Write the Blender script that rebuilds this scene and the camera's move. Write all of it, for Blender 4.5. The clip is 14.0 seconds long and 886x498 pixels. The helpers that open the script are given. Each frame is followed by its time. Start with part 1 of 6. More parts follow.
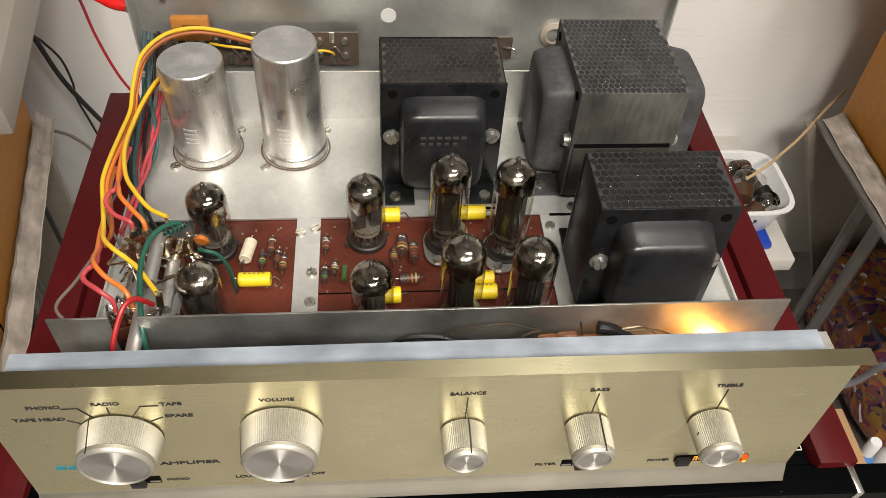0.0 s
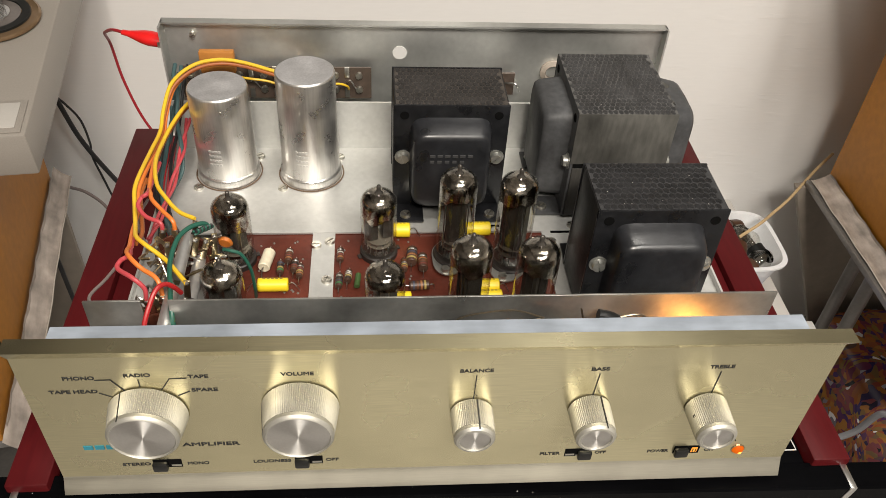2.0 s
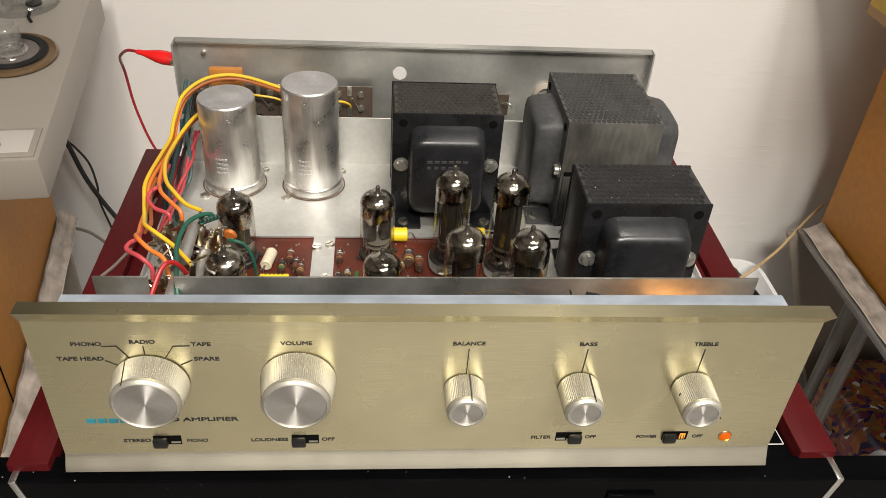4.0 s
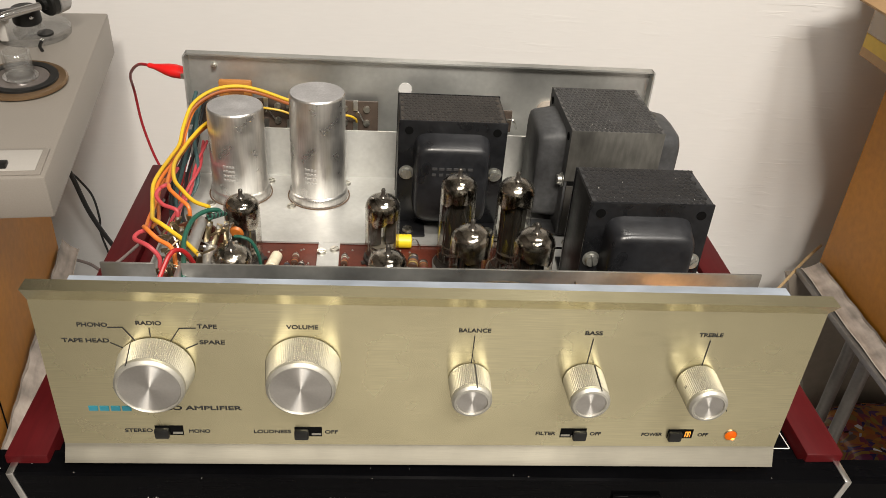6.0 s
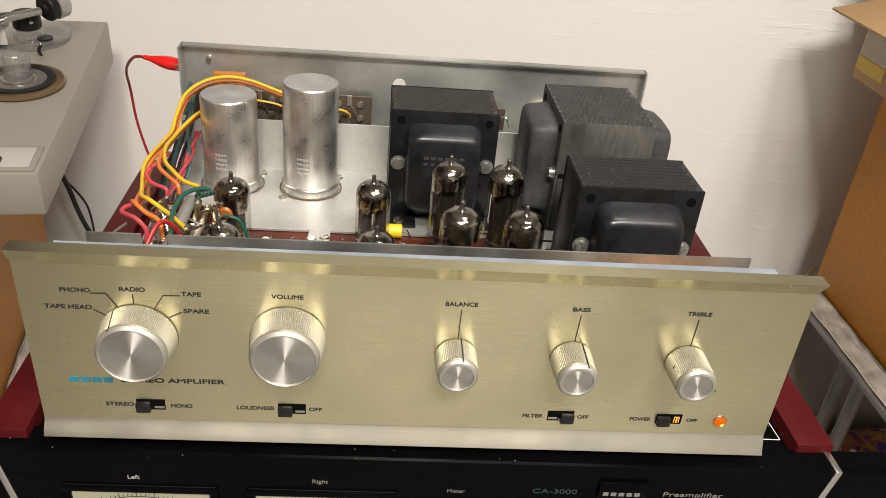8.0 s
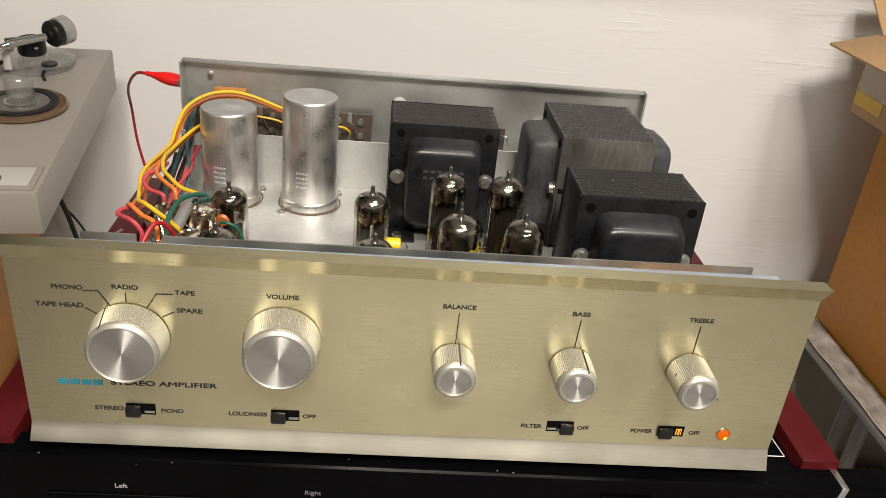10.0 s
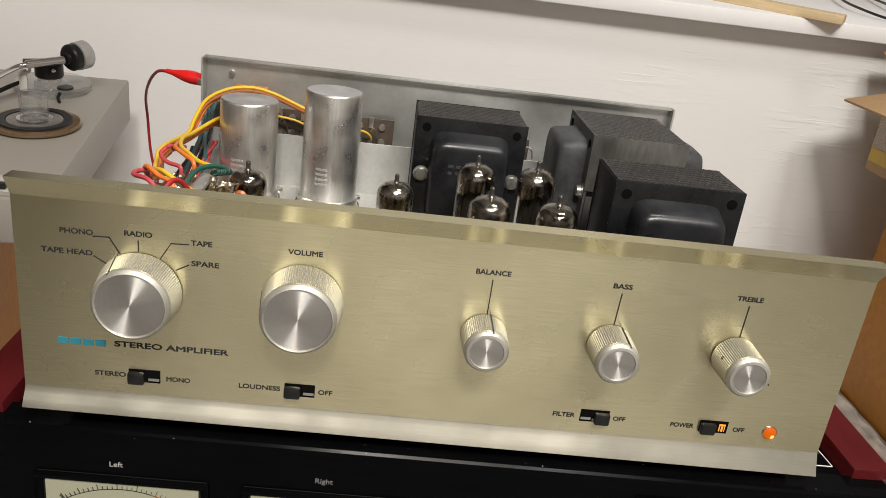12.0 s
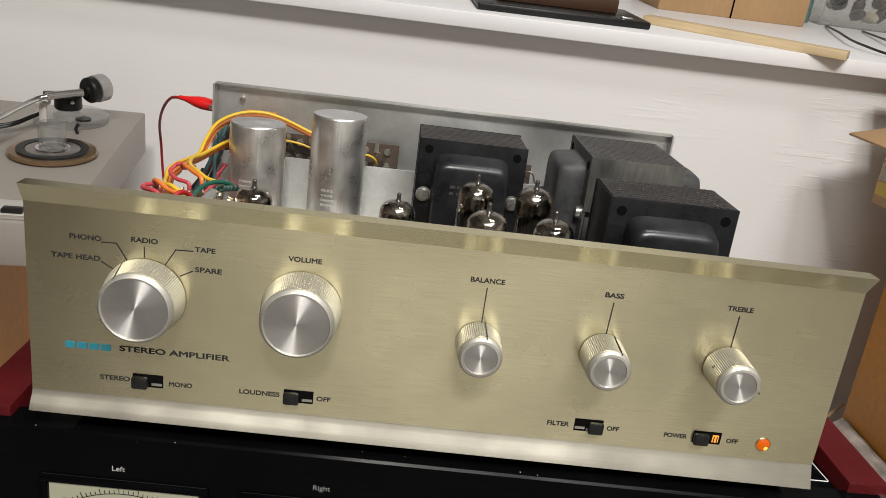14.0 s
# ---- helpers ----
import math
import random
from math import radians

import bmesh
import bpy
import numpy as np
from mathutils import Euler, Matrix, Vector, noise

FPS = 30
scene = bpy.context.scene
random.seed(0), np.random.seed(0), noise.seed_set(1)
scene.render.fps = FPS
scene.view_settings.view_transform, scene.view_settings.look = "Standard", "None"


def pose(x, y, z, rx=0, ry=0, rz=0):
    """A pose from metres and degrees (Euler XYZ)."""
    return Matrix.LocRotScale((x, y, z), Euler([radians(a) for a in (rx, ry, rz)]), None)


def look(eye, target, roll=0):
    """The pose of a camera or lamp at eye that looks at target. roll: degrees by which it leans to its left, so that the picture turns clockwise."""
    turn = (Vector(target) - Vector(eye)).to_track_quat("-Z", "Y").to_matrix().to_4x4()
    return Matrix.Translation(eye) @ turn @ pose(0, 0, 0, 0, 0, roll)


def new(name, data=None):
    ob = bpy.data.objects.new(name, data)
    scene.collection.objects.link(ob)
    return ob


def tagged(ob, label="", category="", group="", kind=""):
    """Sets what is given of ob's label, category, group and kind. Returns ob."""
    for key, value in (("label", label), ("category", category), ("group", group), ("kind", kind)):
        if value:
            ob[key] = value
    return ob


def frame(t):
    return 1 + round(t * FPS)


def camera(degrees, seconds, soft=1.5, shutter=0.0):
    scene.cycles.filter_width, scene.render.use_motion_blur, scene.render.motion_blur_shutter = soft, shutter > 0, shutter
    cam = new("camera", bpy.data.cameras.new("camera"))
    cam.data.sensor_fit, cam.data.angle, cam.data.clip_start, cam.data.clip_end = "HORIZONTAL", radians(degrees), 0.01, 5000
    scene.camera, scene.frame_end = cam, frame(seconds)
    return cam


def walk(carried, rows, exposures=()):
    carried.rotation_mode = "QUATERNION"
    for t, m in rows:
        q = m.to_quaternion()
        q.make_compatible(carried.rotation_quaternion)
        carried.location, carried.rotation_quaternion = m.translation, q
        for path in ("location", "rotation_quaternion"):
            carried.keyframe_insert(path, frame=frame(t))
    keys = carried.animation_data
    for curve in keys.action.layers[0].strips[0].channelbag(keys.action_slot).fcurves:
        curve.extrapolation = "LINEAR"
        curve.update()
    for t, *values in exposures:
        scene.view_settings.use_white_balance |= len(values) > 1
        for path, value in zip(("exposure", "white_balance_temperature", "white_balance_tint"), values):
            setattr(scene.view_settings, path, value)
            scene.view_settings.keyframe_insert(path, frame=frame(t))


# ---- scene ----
cam = camera(57.2, 14.0, soft=0.7)
PATH = [
    (0, (-0.021, -0.17, 0.361), (0.142, 1.155, -1.129), 4.0),
    (0.5, (-0.021, -0.185, 0.356), (0.145, 1.18, -1.096), 3.9),
    (1, (-0.025, -0.199, 0.354), (0.144, 1.205, -1.06), 3.9),
    (1.5, (-0.029, -0.209, 0.353), (0.142, 1.231, -1.025), 3.9),
    (2, (-0.029, -0.217, 0.351), (0.141, 1.255, -0.992), 3.9),
    (2.5, (-0.026, -0.23, 0.346), (0.144, 1.274, -0.962), 3.9),
    (3, (-0.027, -0.241, 0.341), (0.143, 1.291, -0.934), 3.9),
    (5.5, (-0.03, -0.273, 0.313), (0.143, 1.379, -0.8), 4.4),
    (6, (-0.032, -0.277, 0.307), (0.143, 1.39, -0.784), 4.5),
    (6.5, (-0.031, -0.279, 0.302), (0.145, 1.401, -0.769), 4.6),
    (7, (-0.03, -0.283, 0.296), (0.146, 1.408, -0.757), 4.8),
    (7.5, (-0.029, -0.286, 0.29), (0.149, 1.415, -0.746), 5.1),
    (8, (-0.027, -0.29, 0.284), (0.153, 1.421, -0.737), 5.4),
    (10.5, (-0.025, -0.297, 0.253), (0.148, 1.489, -0.63), 6.0),
    (11, (-0.026, -0.299, 0.234), (0.145, 1.512, -0.597), 6.4),
    (11.5, (-0.032, -0.299, 0.217), (0.137, 1.533, -0.567), 6.9),
    (12, (-0.034, -0.297, 0.211), (0.131, 1.552, -0.534), 7.5),
    (12.5, (-0.035, -0.299, 0.207), (0.123, 1.563, -0.506), 7.9),
    (13, (-0.033, -0.304, 0.205), (0.116, 1.569, -0.481), 8.0),
    (13.5, (-0.031, -0.308, 0.201), (0.106, 1.571, -0.468), 7.8),
    (14, (-0.026, -0.311, 0.203), (0.095, 1.575, -0.452), 7.3),
]
walk(cam, [(t, look(eye, target, roll)) for t, eye, target, roll in PATH], [(0, -0.05, 6720, 10), (8, -0.01, 6780, 10), (11, -0.15, 6640, 10), (14, -0.22, 6300, 10)])

# ---- world and lamps ----
world = bpy.data.worlds.new("room_air")
scene.world = world
world.use_nodes = True
world.node_tree.nodes["Background"].inputs[0].default_value = (0.9, 0.95, 1.0, 1)
world.node_tree.nodes["Background"].inputs[1].default_value = 0.02


def area_lamp(name, eye, target, sx, sy, watts, colour):
    data = bpy.data.lights.new(name, "AREA")
    data.shape, data.size, data.size_y, data.energy, data.color = "RECTANGLE", sx, sy, watts, colour
    ob = new(name, data)
    ob.matrix_world = look(eye, target)
    return ob


area_lamp("ceiling_lamp", (0.36, 0.02, 1.52), (0.36, 0.04, 0), 0.46, 0.24, 8.5, (1.0, 0.97, 0.92))
area_lamp("ceiling_lamp", (-0.05, -1.20, 1.52), (-0.04, -0.95, 0), 0.16, 0.34, 27, (1.0, 0.94, 0.86))
area_lamp("ceiling_lamp", (0.16, -1.20, 1.52), (0.16, -0.95, 0), 0.24, 0.34, 17, (1.0, 0.94, 0.86))
area_lamp("ceiling_lamp", (0.45, -1.20, 1.52), (0.45, -0.95, 0), 0.14, 0.34, 10, (1.0, 0.97, 0.92))
area_lamp("ceiling_lamp", (0.60, -0.85, 1.52), (0.60, -0.65, 0), 0.40, 0.30, 18, (1.0, 0.98, 0.94))
area_lamp("ceiling_lamp", (-0.40, -1.20, 1.52), (-0.38, -0.95, 0), 0.46, 0.34, 0.8, (1.0, 0.94, 0.86))
scene.view_settings.exposure = 0.0

# ---- materials ----
MATS = {}


def mat(name, colour, rough=0.5, metal=0.0, grain=0.0, grain_scale=400.0, bump=0.0, bump_scale=600.0, stretch=(1, 1, 1),
        stain=0.0, stain_scale=25.0, rough_var=0.0, aniso=0.0, radial="", spread=0.0, coat=0.0, spec=0.5):
    """A surface with grain at a fine scale and stains at a coarse one, in object space."""
    if name in MATS:
        return MATS[name]
    m = bpy.data.materials.new(name)
    m.use_nodes = True
    nt = m.node_tree
    b = nt.nodes["Principled BSDF"]
    b.inputs["Roughness"].default_value = rough
    b.inputs["Metallic"].default_value = metal
    b.inputs["Base Color"].default_value = (*colour, 1)
    b.inputs["Coat Weight"].default_value = coat
    b.inputs["Specular IOR Level"].default_value = spec
    tc = nt.nodes.new("ShaderNodeTexCoord")
    mp = nt.nodes.new("ShaderNodeMapping")
    mp.inputs["Scale"].default_value = stretch
    nt.links.new(tc.outputs["Object"], mp.inputs["Vector"])
    fine = nt.nodes.new("ShaderNodeTexNoise")
    fine.inputs["Scale"].default_value = grain_scale
    fine.inputs["Detail"].default_value = 4
    nt.links.new(mp.outputs[0], fine.inputs["Vector"])
    coarse = nt.nodes.new("ShaderNodeTexNoise")
    coarse.inputs["Scale"].default_value = stain_scale
    coarse.inputs["Detail"].default_value = 5
    nt.links.new(tc.outputs["Object"], coarse.inputs["Vector"])

    def gain(source, amount):
        r = nt.nodes.new("ShaderNodeMapRange")
        r.inputs[1].default_value, r.inputs[2].default_value = 0.3, 0.7
        r.inputs[3].default_value, r.inputs[4].default_value = 1 - amount, 1 + amount
        nt.links.new(source, r.inputs[0])
        return r.outputs[0]

    mul = nt.nodes.new("ShaderNodeMath")
    mul.operation = "MULTIPLY"
    nt.links.new(gain(fine.outputs[0], grain), mul.inputs[0])
    nt.links.new(gain(coarse.outputs[0], stain), mul.inputs[1])
    value = mul.outputs[0]
    if spread:
        info = nt.nodes.new("ShaderNodeObjectInfo")
        r = nt.nodes.new("ShaderNodeMapRange")
        r.inputs[3].default_value, r.inputs[4].default_value = 1 - spread, 1 + spread
        nt.links.new(info.outputs["Random"], r.inputs[0])
        m2 = nt.nodes.new("ShaderNodeMath")
        m2.operation = "MULTIPLY"
        nt.links.new(value, m2.inputs[0])
        nt.links.new(r.outputs[0], m2.inputs[1])
        value = m2.outputs[0]
    sc = nt.nodes.new("ShaderNodeVectorMath")
    sc.operation = "SCALE"
    sc.inputs[0].default_value = colour
    nt.links.new(value, sc.inputs["Scale"])
    nt.links.new(sc.outputs[0], b.inputs["Base Color"])
    if rough_var:
        r = nt.nodes.new("ShaderNodeMapRange")
        r.inputs[1].default_value, r.inputs[2].default_value = 0.3, 0.7
        r.inputs[3].default_value, r.inputs[4].default_value = max(0.02, rough - rough_var), min(1, rough + rough_var)
        nt.links.new(coarse.outputs[0], r.inputs[0])
        nt.links.new(r.outputs[0], b.inputs["Roughness"])
    if bump:
        bp = nt.nodes.new("ShaderNodeBump")
        bp.inputs["Strength"].default_value = 1
        bp.inputs["Distance"].default_value = bump
        src = fine
        if bump_scale != grain_scale:
            src = nt.nodes.new("ShaderNodeTexNoise")
            src.inputs["Scale"].default_value = bump_scale
            src.inputs["Detail"].default_value = 4
            nt.links.new(mp.outputs[0], src.inputs["Vector"])
        nt.links.new(src.outputs[0], bp.inputs["Height"])
        nt.links.new(bp.outputs[0], b.inputs["Normal"])
    if aniso:
        b.inputs["Anisotropic"].default_value = aniso
        tg = nt.nodes.new("ShaderNodeTangent")
        if radial:
            tg.direction_type, tg.axis = "RADIAL", radial
            b.inputs["Anisotropic Rotation"].default_value = 0.25
        else:
            tg.direction_type = "UV_MAP"
        nt.links.new(tg.outputs[0], b.inputs["Tangent"])
    MATS[name] = m
    return m


def glow(name, colour, strength):
    m = bpy.data.materials.new(name)
    m.use_nodes = True
    b = m.node_tree.nodes["Principled BSDF"]
    b.inputs["Base Color"].default_value = (*colour, 1)
    b.inputs["Emission Color"].default_value = (*colour, 1)
    b.inputs["Emission Strength"].default_value = strength
    return m


def thin_glass(name, tint, rough=0.01, ior=1.5, haze=0.0):
    m = bpy.data.materials.new(name)
    m.use_nodes = True
    nt = m.node_tree
    nt.nodes.remove(nt.nodes["Principled BSDF"])
    out = nt.nodes["Material Output"]
    clear = nt.nodes.new("ShaderNodeBsdfTransparent")
    clear.inputs[0].default_value = (*tint, 1)
    shine = nt.nodes.new("ShaderNodeBsdfGlossy")
    shine.inputs["Roughness"].default_value = rough
    facing = nt.nodes.new("ShaderNodeLayerWeight")
    facing.inputs[0].default_value = 0.5
    power = nt.nodes.new("ShaderNodeMath")
    power.operation = "POWER"
    power.inputs[1].default_value = 3.2
    amount = nt.nodes.new("ShaderNodeMath")
    amount.operation = "MULTIPLY_ADD"
    amount.inputs[1].default_value, amount.inputs[2].default_value = 0.75, ((ior - 1) / (ior + 1)) ** 2
    nt.links.new(facing.outputs["Facing"], power.inputs[0])
    nt.links.new(power.outputs[0], amount.inputs[0])
    mix = nt.nodes.new("ShaderNodeMixShader")
    nt.links.new(amount.outputs[0], mix.inputs[0])
    base = clear.outputs[0]
    if haze:
        d = nt.nodes.new("ShaderNodeBsdfDiffuse")
        d.inputs[0].default_value = (0.8, 0.8, 0.8, 1)
        mh = nt.nodes.new("ShaderNodeMixShader")
        mh.inputs[0].default_value = haze
        nt.links.new(base, mh.inputs[1])
        nt.links.new(d.outputs[0], mh.inputs[2])
        base = mh.outputs[0]
    nt.links.new(base, mix.inputs[1])
    nt.links.new(shine.outputs[0], mix.inputs[2])
    nt.links.new(mix.outputs[0], out.inputs[0])
    return m


GOLD = mat("champagne_anodised_aluminium", (0.67, 0.617, 0.410), 0.27, 1.0, 0.075, 2200, 0.000016, 1800, (0.028, 1, 1), 0.06, 14, 0.03, 0.83)
BRIGHT_LIP = mat("bright_cut_aluminium", (0.70, 0.675, 0.575), 0.33, 1.0, 0.04, 2400, 0.000010, 2000, (0.035, 1, 1), 0.10, 30, 0.05)
KNOB = mat("knurled_aluminium", (0.50, 0.485, 0.435), 0.56, 0.82, 0.05, 900, 0, 900, (1, 1, 1), 0.08, 60, 0.08)
SPUN = mat("spun_aluminium", (0.66, 0.645, 0.62), 0.36, 1.0, 0.03, 900, 0, 900, (1, 1, 1), 0.04, 60, 0.04, 0.97, "Y")
ZINC = mat("zinc_plated_steel", (0.57, 0.57, 0.55), 0.54, 0.70, 0.05, 300, 0.00001, 500, (1, 1, 1), 0.16, 22, 0.12)
BACK_ZINC = mat("cloudy_zinc_sheet", (0.66, 0.665, 0.64), 0.42, 0.85, 0.04, 300, 0.000006, 400, (1, 1, 1), 0.36, 12, 0.10)
SHIELD = mat("dull_mottled_zinc_shield", (0.42, 0.415, 0.39), 0.38, 0.9, 0.06, 300, 0.00002, 500, (1, 1, 1), 0.28, 30, 0.12)
BLUE_ZINC = mat("bluish_zinc_steel", (0.40, 0.45, 0.52), 0.42, 0.5, 0.08, 300, 0.00002, 400, (0.2, 1, 1), 0.2, 40, 0.12)
CAN = mat("bare_aluminium_can", (0.74, 0.722, 0.69), 0.32, 0.93, 0.09, 900, 0.00001, 700, (1, 1, 0.06), 0.10, 70, 0.10)
CAN_TOP = mat("scuffed_aluminium_top", (0.58, 0.575, 0.585), 0.40, 0.75, 0.08, 900, 0.00002, 700, (1, 1, 1), 0.16, 90, 0.12)
SCREW = mat("nickel_screw", (0.62, 0.60, 0.54), 0.35, 1.0, 0.08, 900, 0, 900, (1, 1, 1), 0.10, 200, 0.10)
BLACK = mat("black_transformer_enamel", (0.0085, 0.0088, 0.0100), 0.32, 0.0, 0.25, 300, 0.00005, 350, (1, 1, 1), 0.40, 60, 0.12, spec=0.30)
BELL = mat("dusty_black_enamel", (0.0150, 0.0156, 0.0178), 0.36, 0.0, 0.20, 300, 0.00006, 300, (1, 1, 1), 0.40, 45, 0.12, spec=0.36)
CORE = mat("varnished_core_steel", (0.014, 0.0135, 0.0135), 0.40, 0.0, 0.3, 700, 0.00005, 900, (1, 1, 0.1), 0.35, 60, 0.12, spec=0.2)
OLD_CORE = mat("worn_core_steel", (0.030, 0.028, 0.025), 0.5, 0.1, 0.18, 700, 0.00008, 900, (1, 1, 0.1), 0.4, 60, 0.15, spec=0.35)
DARK_GREY = mat("dull_grey_black_enamel", (0.050, 0.051, 0.053), 0.48, 0.0, 0.2, 300, 0.00008, 250, (1, 1, 1), 0.3, 50, 0.15, spec=0.35)
HOLE = mat("deep_black", (0.004, 0.004, 0.004), 0.9, spec=0.05)
BOARD = mat("brown_phenolic_board", (0.095, 0.022, 0.013), 0.40, 0.0, 0.12, 500, 0.00003, 300, (1, 1, 1), 0.40, 28, 0.10, spec=0.25)
BURGUNDY = mat("burgundy_lacquered_wood", (0.062, 0.0048, 0.006), 0.42, 0.0, 0.10, 500, 0.00003, 500, (1, 0.1, 1), 0.15, 14, 0.06, spec=0.15)
GLOSS_BLACK = mat("black_satin_metal", (0.0022, 0.0022, 0.0026), 0.16, 0.0, 0.15, 400, 0.000006, 700, (0.1, 1, 1), 0.2, 20, 0.05, spec=0.035)
SILVER = mat("silver_trim", (0.75, 0.74, 0.72), 0.3, 1.0, 0.03, 600)
INK = mat("black_ink", (0.012, 0.012, 0.012), 0.6)
TEAL = mat("teal_ink", (0.02, 0.20, 0.27), 0.6)
GREY_INK = mat("grey_ink", (0.16, 0.16, 0.155), 0.7)
WHITE_INK = mat("white_ink", (0.62, 0.61, 0.59), 0.6)
PLASTIC_BLACK = mat("black_plastic", (0.011, 0.011, 0.0105), 0.35, 0, 0.1, 400, spec=0.3)
WALL = mat("white_painted_wall", (0.775, 0.762, 0.745), 0.6, 0.0, 0.012, 60, 0, 60, (1, 1, 1), 0.02, 2.5)
ROUGH_WALL = mat("white_trowelled_wall", (0.775, 0.762, 0.745), 0.6, 0.0, 0.012, 60, 0.0006, 24, (0.62, 0.5, 5.2), 0.02, 2.5)
nt = ROUGH_WALL.node_tree  # short trowel strokes in patches, fading out towards the smoother part of the wall
sep, fade, tcw = nt.nodes.new("ShaderNodeSeparateXYZ"), nt.nodes.new("ShaderNodeMapRange"), nt.nodes.new("ShaderNodeTexCoord")
nt.links.new(tcw.outputs["Object"], sep.inputs[0])
nt.links.new(sep.outputs[0], fade.inputs[0])
fade.inputs[1].default_value, fade.inputs[2].default_value, fade.inputs[3].default_value, fade.inputs[4].default_value = 0.02, 0.40, 0.03, 0.50
bump_node = [n for n in nt.nodes if n.type == "BUMP"][0]
strokes = nt.nodes.new("ShaderNodeMapRange")
strokes.interpolation_type = "SMOOTHSTEP"
strokes.inputs[1].default_value, strokes.inputs[2].default_value = 0.55, 0.70
height_source = bump_node.inputs["Height"].links[0].from_node
height_source.inputs["Detail"].default_value = 2.0
height_source.inputs["Distortion"].default_value = 0.6
patch, patch_gain, both = nt.nodes.new("ShaderNodeTexNoise"), nt.nodes.new("ShaderNodeMapRange"), nt.nodes.new("ShaderNodeMath")
patch.inputs["Scale"].default_value, patch.inputs["Detail"].default_value = 7.0, 2.0
patch_gain.inputs[1].default_value, patch_gain.inputs[2].default_value = 0.42, 0.62
both.operation = "MULTIPLY"
nt.links.new(tcw.outputs["Object"], patch.inputs["Vector"])
nt.links.new(patch.outputs[0], patch_gain.inputs[0])
nt.links.new(height_source.outputs[0], strokes.inputs[0])
nt.links.new(strokes.outputs[0], both.inputs[0])
nt.links.new(patch_gain.outputs[0], both.inputs[1])
nt.links.new(both.outputs[0], bump_node.inputs["Height"])
nt.links.new(fade.outputs[0], bump_node.inputs["Strength"])
BENCH = mat("white_gloss_board", (0.82, 0.81, 0.81), 0.35, 0, 0.01, 80, 0, 80, (1, 1, 1), 0.03, 4)
FLOOR_M = mat("grey_painted_floor", (0.30, 0.29, 0.28), 0.6, 0, 0.06, 60, 0.0003, 60, (1, 1, 1), 0.1, 3)
BEIGE = mat("beige_grey_painted_plinth", (0.30, 0.272, 0.24), 0.42, 0.15, 0.04, 700, 0.00002, 900, (1, 1, 1), 0.04, 8, 0.04)
VENEER = mat("orange_brown_veneer", (0.42, 0.170, 0.018), 0.48, 0, 0.10, 90, 0.00005, 200, (8, 1, 1), 0.12, 5, 0.05, spec=0.3)
PLAIN_WALL = mat("plain_painted_wall", (0.44, 0.42, 0.39), 0.7, 0, 0.02, 60, 0, 60, (1, 1, 1), 0.05, 2)
# near-black brown for an unseen wall that only darkens reflections
UNSEEN_DARK_WALL = mat("unseen_dark_wall", (0.07, 0.058, 0.048), 0.7, 0, 0.02, 60, 0, 60, (1, 1, 1), 0.05, 2)
CARD = mat("brown_cardboard", (0.44, 0.275, 0.135), 0.75, 0, 0.05, 200, 0.00008, 120, (1, 1, 0.3), 0.06, 9)

# ---- mesh helpers ----


def thing(name, label, category, loc=(0, 0, 0), rz=0.0, group="", kind=""):
    ob = new(name)
    ob.matrix_world = pose(*loc, 0, 0, rz)
    ob.empty_display_size = 0.02
    return tagged(ob, label, category, group, kind)


def finish(bm, smooth=30.0):
    bmesh.ops.recalc_face_normals(bm, faces=bm.faces)
    if smooth:
        lim = radians(smooth)
        for f in bm.faces:
            f.smooth = True
        for e in bm.edges:
            if len(e.link_faces) != 2 or e.calc_face_angle(4.0) > lim:
                e.smooth = False


def part(name, bm, material, parent=None, label="", loc=None, smooth=30.0):
    """One mesh object under a thing or a part."""
    finish(bm, smooth)
    me = bpy.data.meshes.new(name)
    bm.to_mesh(me)
    bm.free()
    me.materials.append(material)
    ob = new(name, me)
    if parent:
        ob.parent = parent
    if loc:
        ob.matrix_basis = loc if isinstance(loc, Matrix) else Matrix.Translation(loc)
    if label:
        ob["label"] = label
    return ob


def structure(name, bm, material, label, category):
    ob = part(name, bm, material)
    return tagged(ob, label, category, kind="structure")


def box(x0, x1, y0, y1, z0, z1, bevel=0.0, bm=None, segs=2, m=None):
    bm = bm or bmesh.new()
    r = bmesh.ops.create_cube(bm, size=1, matrix=Matrix.Translation(((x0 + x1) / 2, (y0 + y1) / 2, (z0 + z1) / 2)) @ Matrix.Diagonal((x1 - x0, y1 - y0, z1 - z0, 1)))
    vs = r["verts"]
    if bevel:
        es = list({e for v in vs for e in v.link_edges})
        out = bmesh.ops.bevel(bm, geom=es, offset=bevel, segments=segs, profile=0.5, affect="EDGES")
        vs = list({v for f in out["faces"] for v in f.verts} | {v for v in vs if v.is_valid})
    if m:
        bmesh.ops.transform(bm, matrix=m, verts=[v for v in vs if v.is_valid])
    return bm


